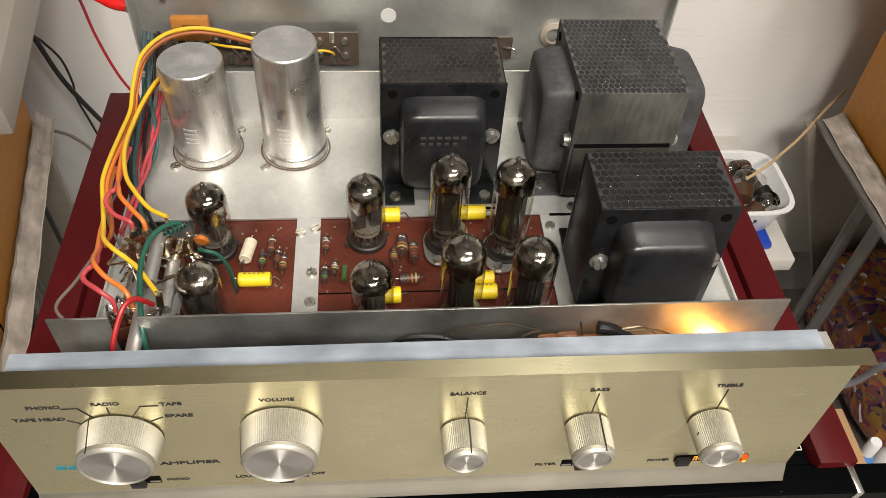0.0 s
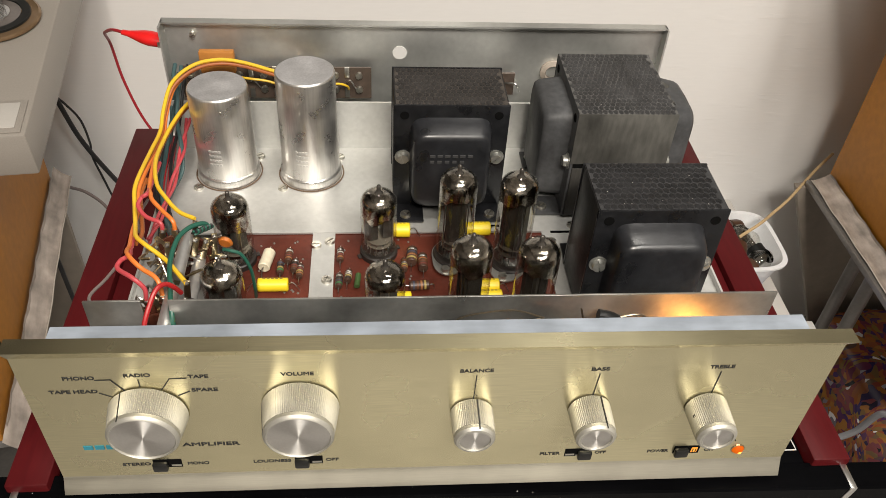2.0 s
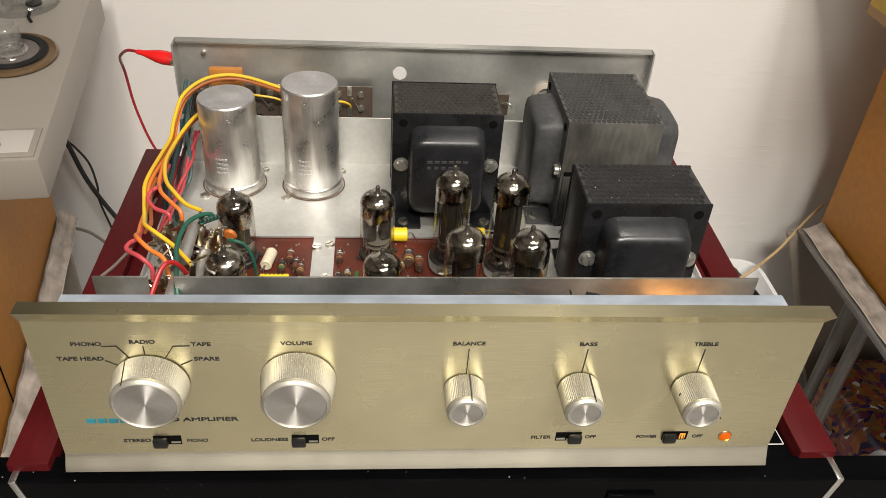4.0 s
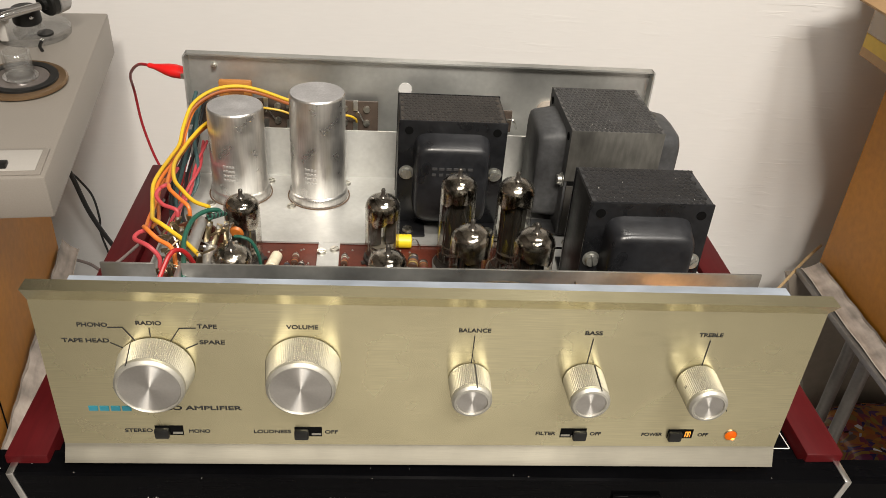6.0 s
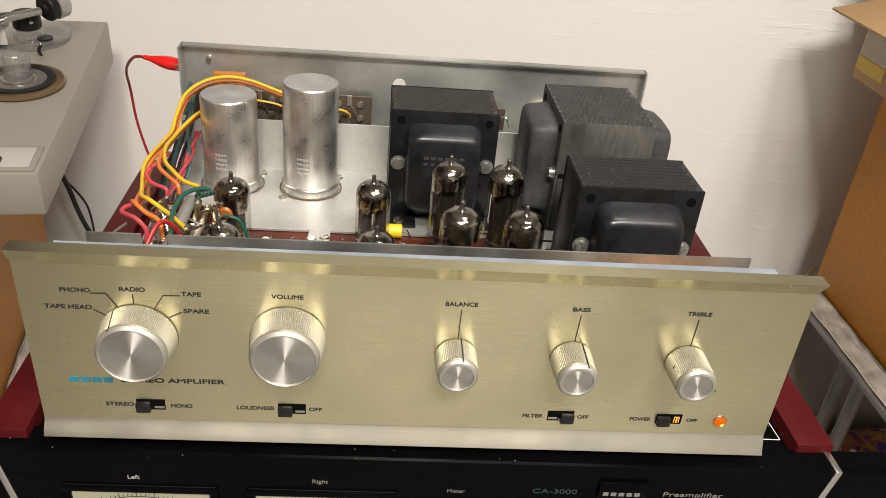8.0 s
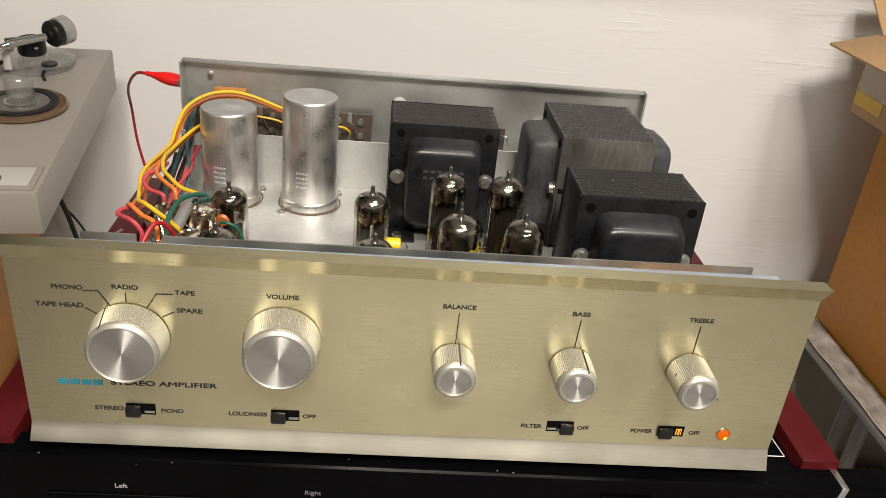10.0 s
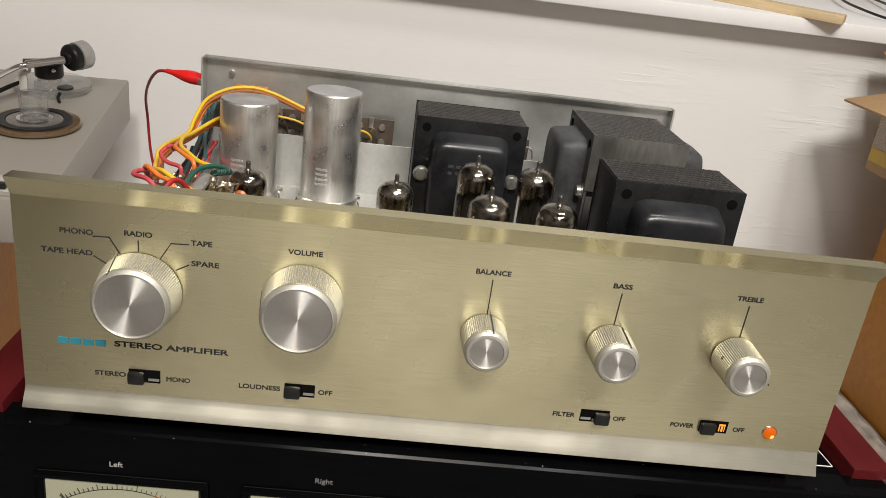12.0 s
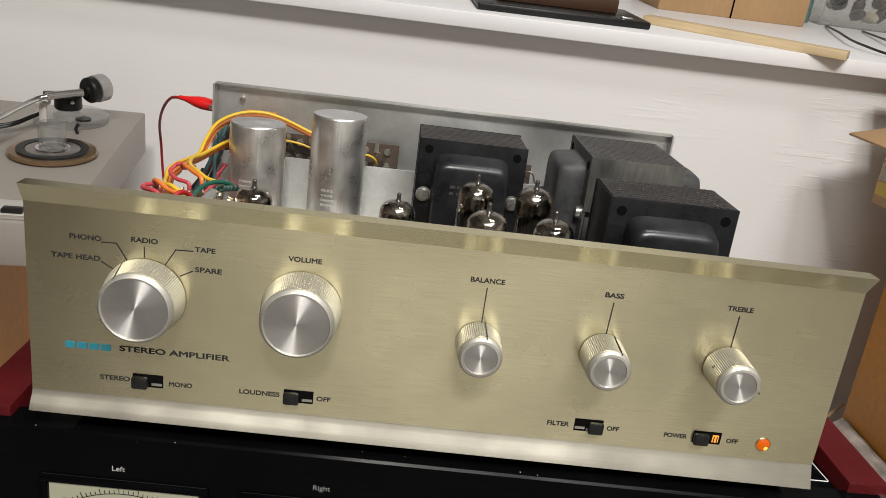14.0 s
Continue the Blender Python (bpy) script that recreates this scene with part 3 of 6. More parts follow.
def vacuum_tube(x, y, z0, ztip, r, getter_len, label, group, dark):
    """Miniature tube: glass bulb with pip, getter film, anode, mica discs, pins."""
    H = ztip - z0
    t = thing("vacuum_tube", label, "vacuum tube", (x, y, z0), random.uniform(0, 360), group)
    zs = H - 0.0050
    dome = r * 0.72
    prof = [(0.0, 0.0), (r * 0.80, 0.0), (r * 0.95, 0.0012), (r, 0.004), (r, zs * 0.5), (r, zs - dome)]
    for k in range(1, 10):
        a = math.pi / 2 * k / 9
        prof.append((max(0.0016, r * math.cos(a) ** 0.72), zs - dome + dome * math.sin(a)))
    part("glass_bulb", lathe(prof, 44), GLASS, t, "clear glass bulb", smooth=60)
    part("tip", lathe([(0.0028, zs - 0.0008), (0.0015, zs + 0.0004), (0.0012, zs + 0.0016), (0.0012, zs + 0.0028), (0.0013, zs + 0.0036), (0.0010, zs + 0.0046), (0.0, zs + 0.0050)], 16), PIP, t, "pinched glass tip", smooth=60)
    g = r * 0.965
    gp = [(g, zs - dome - getter_len), (g, zs - dome - getter_len * 0.5), (g, zs - dome)]
    for k in range(1, 9):
        a = math.pi / 2 * k / 9
        gp.append((g * math.cos(a) ** 0.72, zs - dome - 0.0004 + dome * math.sin(a)))
    gp.append((0.0, zs - 0.0006))
    bm = lathe(gp, 60)
    ph = random.uniform(0, 6.28)
    for v in bm.verts:
        if abs(v.co.z - gp[0][1]) < 1e-6:
            a = math.atan2(v.co.y, v.co.x)
            v.co.z += 0.0016 * math.sin(2 * a + ph) + 0.0009 * math.sin(5 * a + 2 * ph) + 0.0005 * math.sin(11 * a)
    part("getter", bm, GETTER, t, "silvery brown getter film", smooth=60)
    am = ANODE if dark else GREY_ANODE
    top = zs - dome - getter_len * 0.6
    if dark:
        part("anode", box(-r * 0.54, r * 0.54, -r * 0.44, r * 0.44, H * 0.08, top, 0.0014), am, t)
        for s in (-1, 1):
            part("cooling_fin", box(s * r * 0.62 - 0.0003, s * r * 0.62 + 0.0003, -r * 0.30, r * 0.30, H * 0.12, top - 0.003), am, t)
            part("rib", box(s * r * 0.30 - 0.0004, s * r * 0.30 + 0.0004, -r * 0.52, r * 0.52, H * 0.10, top - 0.001), am, t)
    else:
        for s in (-1, 1):
            part("anode", box(s * r * 0.42 - r * 0.30, s * r * 0.42 + r * 0.30, -r * 0.36, r * 0.36, H * 0.20, top, 0.0010, m=pose(0, 0, 0, 0, 0, 12)), am, t)
            part("support_rod", rod((s * r * 0.78, 0, H * 0.06), (s * r * 0.78, 0, top + 0.002), 0.0004, 6), WIRE_METAL, t)
        part("cathode_glow", rod((-r * 0.42, 0, top), (-r * 0.42, 0, top + 0.0012), 0.0005, 8), glow("heater_glow", (1.0, 0.16, 0.03), 3.0) if "heater_glow" not in bpy.data.materials else bpy.data.materials["heater_glow"], t, "faint red heater glow")
    for zz in (H * 0.10, H * 0.17, top + 0.0006):
        part("mica_disc", lathe([(0, zz), (r * 0.72, zz), (r * 0.72, zz + 0.0003), (0, zz + 0.0003)], 18), DARK_MICA if dark else MICA, t)
    for k in range(9):
        a = radians(36 * k)
        part("pin", rod((r * 0.6 * math.cos(a), r * 0.6 * math.sin(a), -0.003), (r * 0.6 * math.cos(a), r * 0.6 * math.sin(a), H * (0.06 if dark else 0.14)), 0.0005, 5), DULL_PIN if dark else WIRE_METAL, t)
    return t


for x, y, g in ((-0.106, 0.127, 0.0085), (-0.1035, 0.075, 0.0008), (-0.026, 0.132, 0.0070), (-0.0235, 0.073, 0.0020)):
    vacuum_tube(x, y, 0.0345, 0.0800, 0.0102, g, "small clear glass vacuum tube with silvery top", "small tubes on the boards", False)
for i, (x, y) in enumerate(((0.017, 0.128), (0.049, 0.122), (0.019, 0.073), (0.052, 0.071))):
    vacuum_tube(x, y, 0.0345, 0.0985 if i == 1 else 0.0965, 0.0105, 0.0070, "tall smoky glass power vacuum tube with silvery top", "power tubes between the transformers", True)

# ---- turntable, loudspeakers, carton ----
TT = thing("turntable", "beige-grey turntable with clear base and tonearm", "turntable")
TT.matrix_world = Matrix.Translation((-0.314, 0.362, -0.046)) @ pose(0, 0, 0, 0, 0, 6.6) @ pose(0, 0, 0, 4.5)
plinth_bm = box(-0.45, 0.0, 0.0, 0.366, -0.043, 0.0, 0.0025)
for v in plinth_bm.verts:  # deeper towards the back
    if v.co.z < -0.02:
        v.co.z -= 0.027 * v.co.y
part("plinth", plinth_bm, BEIGE, TT)

# ---- faceplate lettering, lines, switches, pilot lamp ----
TS = 0.0030
for text, x, z, width in (("PHONO", -0.1488, 0.0838, 0.0125), ("RADIO", -0.1255, 0.0850, 0.0106), ("TAPE", -0.1013, 0.0835, 0.0083), ("SPARE", -0.0998, 0.0748, 0.0108), ("TAPE HEAD", -0.1527, 0.0752, 0.0195),
                          ("VOLUME", -0.0610, 0.0838, 0.0137), ("BALANCE", 0.0140, 0.0832, 0.0143), ("BASS", 0.0675, 0.0825, 0.0080), ("TREBLE", 0.1217, 0.0822, 0.0112), ("STEREO", -0.1378, 0.0215, 0.0125),
                          ("MONO", -0.1103, 0.0210, 0.0097), ("LOUDNESS", -0.0768, 0.0208, 0.0172), ("OFF", -0.0492, 0.0206, 0.0060), ("FILTER", 0.0540, 0.0198, 0.0098), ("OFF", 0.0788, 0.0196, 0.0055),
                          ("POWER", 0.1072, 0.0192, 0.0105), ("OFF", 0.1332, 0.0190, 0.0053)):
    writing(text, x, z, TS, INK, PLATE, width=width)
writing("STEREO AMPLIFIER", -0.1130, 0.0358, 0.0035, INK, PLATE, width=0.0460)
for k in range(4):  # plain blocks for the brand mark
    bx = -0.1580 + 0.0049 * k
    part("brand_block", box(bx, bx + 0.0040, -0.0003, 0.0002, 0.0342, 0.0370), TEAL, PLATE)


def ink_line(*pts):
    bm = bmesh.new()
    for (xa, za), (xb, zb) in zip(pts, pts[1:]):
        L = math.hypot(xb - xa, zb - za)
        a = math.degrees(math.atan2(zb - za, xb - xa))
        box(-0.0002, L + 0.0002, -0.00025, 0.0002, -0.0002, 0.0002, bm=bm, m=pose(xa, 0, za, 0, -a, 0))
    part("pointer_line", bm, INK, PLATE, smooth=0)


ink_line((-0.1425, 0.0825), (-0.1365, 0.0827), (-0.1322, 0.0755))
ink_line((-0.1425, 0.0742), (-0.1380, 0.0715))
ink_line((-0.1255, 0.0822), (-0.1255, 0.0780))
ink_line((-0.1062, 0.0827), (-0.1130, 0.0825), (-0.1172, 0.0755))
ink_line((-0.1062, 0.0740), (-0.1110, 0.0714))
ink_line((0.0142, 0.0800), (0.0140, 0.0640))
ink_line((0.0678, 0.0793), (0.0672, 0.0640))
ink_line((0.1220, 0.0790), (0.1216, 0.0630))

LIT_SLOT = glow("lamp_light_in_slot", (1.0, 0.36, 0.045), 0.36)
for x, z, lever, lit in ((-0.1240, 0.0217, -1, False), (-0.0600, 0.0209, -1, False), (0.0677, 0.0203, 1, False), (0.1215, 0.0198, -1, True)):
    sw = part("slide_switch", box(x - 0.0064, x + 0.0064, -0.0002, 0.0003, z - 0.0030, z + 0.0030), HOLE, AMP, "black slide switch in its slot")
    part("slider", box(x - 0.0008 - lever * 0.0001, x + 0.0002, -0.0006, -0.0002, z - 0.0024, z - 0.0013), SCREW, sw)
    cx = x + lever * 0.0030
    part("lever", box(cx - 0.0034, cx + 0.0034, -0.0030, -0.0003, z - 0.0032, z + 0.0024, 0.0009), PLASTIC_BLACK, sw, "black plastic lever")
    ox = x - lever * 0.0038
    if lit:
        for k in (-1, 1):
            part("slot_bar", box(ox + k * 0.0007 - 0.00018, ox + k * 0.0007 + 0.00018, -0.0007, -0.0003, z - 0.0020, z + 0.0010), PLASTIC_BLACK, sw)
    part("slot_plate", box(ox - (0.0014 if lit else 0.0022), ox + (0.0014 if lit else 0.0022), -0.0004, -0.0001, z - 0.0020, z + (0.0016 if lit else -0.0008)), LIT_SLOT if lit else SCREW, sw, "slot lit amber from behind" if lit else "")
LENS = glow("glowing_amber_lens", (0.62, 0.13, 0.004), 0.95)
LENS.node_tree.nodes["Principled BSDF"].inputs["Specular IOR Level"].default_value = 0.08
LENS.node_tree.nodes["Principled BSDF"].inputs["Base Color"].default_value = (0.20, 0.015, 0.002, 1)
BRASS = mat("tarnished_brass_lug", (0.55, 0.46, 0.30), 0.3, 1.0, 0.1, 500)
lamp = part("pilot_lamp", lathe([(0.0034, 0.0), (0.0034, 0.0003), (0.0031, 0.0005), (0.0029, 0.0)], 28, None, pose(0.1475, 0, 0.0190, 90)), BRASS, AMP, "glowing amber pilot lamp")
part("lens", lathe([(0, 0.0021), (0.0010, 0.0020), (0.0022, 0.0015), (0.0029, 0.0006), (0.0029, -0.002), (0, -0.002)], 24, None, pose(0.1475, 0, 0.0190, 90)), LENS, lamp, "glowing amber lens")
part("hot_spot", lathe([(0, 0.0024), (0.0007, 0.0022), (0.0012, 0.0016), (0.0012, 0.001), (0, 0.001)], 14, None, pose(0.1481, 0, 0.0181, 90)), glow("bulb_core", (1.0, 0.40, 0.07), 1.3), lamp, "bright bulb core")

# ---- behind the front: lamp, pots, wires ----
bulb = part("panel_bulb", lathe([(0, -0.004), (0.0026, -0.003), (0.003, 0.002), (0.0022, 0.0055), (0, 0.0065)], 16, None, axis_to((0.1430, 0.0220, 0.046), (0, 0.3, 1))), glow("bulb_glass", (1.0, 0.38, 0.07), 250.0), AMP, "lit amber panel bulb")
part("bulb_holder", rod((0.1430, 0.0205, 0.030), (0.1430, 0.0218, 0.0425), 0.0042, 14), SCREW, bulb)
BROWN = mat("brown_plastic", (0.06, 0.028, 0.014), 0.4, 0, 0.15, 300)
ORANGE_CAP = mat("orange_dipped_capacitor", (0.45, 0.13, 0.02), 0.4, 0, 0.1, 300)
for x in (-0.0607, 0.0142, 0.0672, 0.1217):
    pot = part("potentiometer", rod((x, 0.006, 0.054), (x, 0.022, 0.054), 0.0105, 28), SHIELD, AMP, "potentiometer body")
    for k in (-1, 0, 1):
        part("lug", box(x + k * 0.005 - 0.001, x + k * 0.005 + 0.001, 0.020, 0.0205, 0.066, 0.074), WIRE_METAL, pot)
for i, x in enumerate((0.046, 0.0545, 0.0635)):
    part("inner_capacitor", lathe([(0, 0), (0.0020, 0.0004), (0.0025, 0.002), (0.0025, 0.0075), (0.0020, 0.0088), (0, 0.009)], 14, None, axis_to((x, 0.027 + 0.001 * math.sin(i * 2.1), 0.0800), (1, 0.10 * math.sin(i * 3), 0.05))), mat("brown_dipped_capacitor", (0.20, 0.062, 0.016), 0.4, 0, 0.25, 300, 0, 300, (1, 1, 1), 0.4, 200), AMP, "orange-brown dipped capacitor")
BRONZE = mat("dark_bare_wire", (0.30, 0.25, 0.18), 0.35, 1.0, 0.1, 600)
for pts in ([(0.003, 0.026, 0.0780), (0.008, 0.028, 0.0850), (0.020, 0.028, 0.0890), (0.034, 0.029, 0.0890), (0.047, 0.028, 0.0850)], [(0.036, 0.026, 0.0780), (0.041, 0.028, 0.0825), (0.047, 0.028, 0.0850)], [(0.066, 0.027, 0.0800), (0.064, 0.028, 0.0880), (0.0632, 0.028, 0.0905)],
            [(0.080, 0.028, 0.0840), (0.090, 0.028, 0.0862), (0.097, 0.028, 0.0815), (0.104, 0.026, 0.0740)], [(0.083, 0.027, 0.0850), (0.098, 0.028, 0.0830), (0.108, 0.027, 0.0790), (0.121, 0.026, 0.0765)]):
    part("bare_wire", tube(pts, 0.00045, 6), BRONZE, AMP)
part("black_sleeve", tube([(0.0720, 0.029, 0.0850), (0.0790, 0.028, 0.0835), (0.0900, 0.026, 0.0760)], 0.0030, 12), PLASTIC_BLACK, AMP, "black sleeving")
part("dark_wire", tube([(-0.022, 0.026, 0.0740), (-0.012, 0.028, 0.0815), (0.002, 0.028, 0.0830), (0.012, 0.027, 0.0800), (0.018, 0.025, 0.070)], 0.0011, 8), PLASTIC_BLACK, AMP)

part("side_tab", box(0.1585, 0.1716, 0.004, 0.024, 0.0832, 0.0842, 0.0003), ZINC, AMP, "folded side tab lit by the bulb")

# ---- deck screws, slots ----
for i, (x, y) in enumerate(((-0.0622, 0.1365), (-0.0545, 0.1395), (-0.0552, 0.1075), (-0.0552, 0.0880), (-0.0622, 0.0700), (0.0915, 0.1530), (0.0765, 0.1380))):
    part("deck_screw", screw_head((x, y, DZ), (0, 0, 1), 0.0030, 0.0016, 37 * i), SCREW, AMP, "slotted deck screw")
for x0, x1, y in ((0.0775, 0.0905, 0.1470), (0.0320, 0.0470, 0.1530)):
    part("vent_slot", box(x0, x1, y - 0.0009, y + 0.0009, DZ - 0.0003, DZ + 0.0003), HOLE, AMP)

# ---- tube sockets ----
SOCKET = mat("dark_socket_phenolic", (0.018, 0.014, 0.012), 0.5, 0, 0.2, 400)
for x, y in ((-0.106, 0.127), (-0.1035, 0.075), (-0.026, 0.132), (-0.0235, 0.073)):
    s = part("tube_socket", lathe([(0.0035, 0.0040), (0.0100, 0.0040), (0.0108, 0.0034), (0.0108, 0.0), (0.0035, 0.0)], 28, None, pose(x, y, 0.0300)), SOCKET, AMP, "dark phenolic tube socket")
    for a in (20, 200):
        part("socket_lug", box(0.0100, 0.0128, -0.0016, 0.0016, 0.0305, 0.0316, 0.0004, m=pose(x, y, 0, 0, 0, a)), SOCKET, s)
for x, y in ((0.017, 0.128), (0.049, 0.122), (0.019, 0.073), (0.052, 0.071)):
    s = part("tube_socket", lathe([(0.0035, 0.0045), (0.0110, 0.0045), (0.0118, 0.0035), (0.0118, 0.0), (0.0035, 0.0)], 28, None, pose(x, y, 0.0296)), SOCKET, AMP, "tube socket with metal saddle")
    bm = bmesh.new()
    ring = []
    for k in range(48):
        a = 2 * math.pi * k / 48
        r = 0.0125 + 0.0060 * max(0.0, math.cos(a + 1.95)) ** 5 + 0.0060 * max(0.0, -math.cos(a + 1.95)) ** 5
        ring.append((x + r * math.cos(a), y + r * math.sin(a)))
    lo = [bm.verts.new((px, py, 0.0318)) for px, py in ring]
    hi = [bm.verts.new((px, py, 0.0326)) for px, py in ring]
    inn = [bm.verts.new((x + 0.0119 * math.cos(2 * math.pi * k / 48), y + 0.0119 * math.sin(2 * math.pi * k / 48), 0.0326)) for k in range(48)]
    for k in range(48):
        j = (k + 1) % 48
        bm.faces.new((lo[k], lo[j], hi[j], hi[k]))
        bm.faces.new((hi[k], hi[j], inn[j], inn[k]))
    part("saddle", bm, SHIELD, s, "oval metal saddle")
    for sg in (1, -1):
        a = -1.95 + (0 if sg > 0 else math.pi)
        part("saddle_nut", lathe([(0, 0.0022), (0.0024, 0.0022), (0.0027, 0.0), (0, 0)], 6, None, pose(x + 0.0152 * math.cos(a), y + 0.0152 * math.sin(a), 0.0326)), SCREW, s)

# ---- components on the boards ----
YELLOW = mat("yellow_film_capacitor", (0.75, 0.56, 0.02), 0.42, 0, 0.04, 300)
CREAM = mat("cream_capacitor", (0.62, 0.56, 0.42), 0.4, 0, 0.08, 300, 0, 300, (1, 1, 1), 0.1, 200)
RES_BROWN = mat("brown_resistor_body", (0.055, 0.026, 0.016), 0.42, 0, 0.1, 400)
BANDS = {"k": mat("band_black", (0.012, 0.012, 0.012), 0.5), "r": mat("band_red", (0.16, 0.035, 0.025), 0.5), "o": mat("band_orange", (0.27, 0.11, 0.04), 0.5), "y": mat("band_yellow", (0.33, 0.25, 0.08), 0.5),
         "g": mat("band_green", (0.03, 0.16, 0.05), 0.5), "b": mat("band_blue", (0.04, 0.045, 0.07), 0.5), "s": mat("band_silver", (0.6, 0.6, 0.58), 0.35, 1.0), "w": mat("band_white", (0.42, 0.40, 0.35), 0.5), "n": mat("band_brown", (0.12, 0.04, 0.015), 0.5)}
BZ = DZ - 0.0018


def resistor(x, y, turn, L, r, bands, body=None, lean=0.0):
    m = pose(x, y, BZ + r + 0.0012, 0, 90 - lean, turn)
    res = part("resistor", lathe([(0, -L / 2), (r * 0.9, -L / 2), (r, -L / 2 + 0.0004), (r, L / 2 - 0.0004), (r * 0.9, L / 2), (0, L / 2)], 16, None, m), body or RES_BROWN, AMP, "banded carbon resistor")
    for k, b in enumerate(bands):
        h = -L * 0.34 + k * L * 0.19
        part("band", lathe([(r + 0.00005, h), (r + 0.00012, h + 0.0001), (r + 0.00012, h + L * 0.10), (r + 0.00005, h + L * 0.10)], 16, None, m), BANDS[b], res)
    for s in (-1, 1):
        a, b = m @ Vector((0, 0, s * L / 2)), m @ Vector((0, 0, s * (L / 2 + 0.0024)))
        part("lead", tube([a, b, Vector((b.x, b.y, BZ)) + (b - a) * 0.25], 0.00035, 5, step=4), WIRE_METAL, res)
    return res


BROWN_PRINT = mat("worn_brown_print", (0.22, 0.15, 0.03), 0.6)


def film_capacitor(x, y, turn, L, r, material, label, writing_bar=True):
    m = pose(x, y, BZ + r + 0.0008, 0, 90, turn)
    c = part("film_capacitor", lathe([(0, -L / 2 + 0.0006), (r * 0.86, -L / 2), (r, -L / 2 + 0.0005), (r, L / 2 - 0.0005), (r * 0.86, L / 2), (0, L / 2 - 0.0006)], 24, None, m), material, AMP, label)
    for s in (-1, 1):
        a, b = m @ Vector((0, 0, s * (L / 2 - 0.0006))), m @ Vector((0, 0, s * (L / 2 + 0.006)))
        part("lead", tube([a, a.lerp(b, 0.5) + Vector((0, 0, 0.0012)), Vector((b.x, b.y, BZ))], 0.00035, 5, step=5), WIRE_METAL, c)
    if writing_bar:
        for k in range(5):
            h = -L * 0.33 + k * L * 0.14
            part("print_bar", box(-0.0005, 0.0005, -0.0001, 0.0001, h, h + L * 0.09, m=m @ pose(-r * 0.94, 0.3 * r, 0, 0, 0, 70)), BROWN_PRINT, c)
    return c


film_capacitor(-0.0838, 0.1020, 0, 0.0165, 0.0038, YELLOW, "bright yellow film capacitor on the board")
film_capacitor(-0.0150, 0.1460, 0, 0.0150, 0.0044, YELLOW, "bright yellow film capacitor behind a tube")
film_capacitor(0.0330, 0.1470, 0, 0.0150, 0.0042, YELLOW, "bright yellow film capacitor behind a power tube")
film_capacitor(-0.0165, 0.0890, 0, 0.0150, 0.0044, YELLOW, "bright yellow film capacitor behind a tube")
film_capacitor(0.0330, 0.0900, 0, 0.0150, 0.0042, YELLOW, "bright yellow film capacitor between power tubes")
film_capacitor(0.0330, 0.0990, 0, 0.0140, 0.0040, YELLOW, "bright yellow film capacitor between power tubes")
film_capacitor(-0.0890, 0.1225, 80, 0.0135, 0.0034, CREAM, "cream tubular capacitor on the board", False)
for x, y, turn, L, r, bands in ((-0.0770, 0.1265, 88, 0.0100, 0.0020, "ornw"), (-0.0812, 0.1170, 92, 0.0095, 0.0018, "gykb"), (-0.0733, 0.1185, 85, 0.0090, 0.0019, "nrks"), (-0.0702, 0.1140, 88, 0.0095, 0.0019, "oyrs"),
                                (-0.0480, 0.1270, 90, 0.0100, 0.0019, "orws"), (-0.0482, 0.1060, 88, 0.0100, 0.0019, "gbks"), (-0.0432, 0.1095, 84, 0.0085, 0.0019, "kyws"), (-0.0072, 0.1245, 85, 0.0120, 0.0030, "yobs"),
                                (-0.0118, 0.1180, 88, 0.0085, 0.0019, "oysn"), (-0.0012, 0.1195, 90, 0.0115, 0.0027, "rnos"), (-0.0040, 0.1010, 4, 0.0110, 0.0026, "bnoy")):
    resistor(x, y, turn, L, r, bands)
part("green_resistor", lathe([(0, 0), (0.0016, 0.0003), (0.0016, 0.009), (0, 0.0093)], 12, None, axis_to((-0.0385, 0.1010, BZ + 0.003), (0.1, 1, 0.12))), mat("green_body", (0.05, 0.10, 0.03), 0.4, 0, 0.1, 300), AMP)
DULL_SOLDER = mat("dull_solder", (0.30, 0.29, 0.27), 0.5, 0.9, 0.1, 500)
random.seed(5)
for k in range(46):  # solder dots on the boards
    left = k < 15
    x = random.uniform(-0.094, -0.068) if left else random.uniform(-0.048, 0.068)
    y = random.uniform(0.094, 0.145)
    part("solder_dot", lathe([(0, 0.0006), (0.0005, 0.0005), (0.0008, 0.0)], 7, None, pose(x, y, BZ)), DULL_SOLDER, AMP)
part("board_joint", box(-0.0535, 0.074, 0.0945, 0.0953, BZ - 0.0002, BZ + 0.00025), HOLE, AMP)

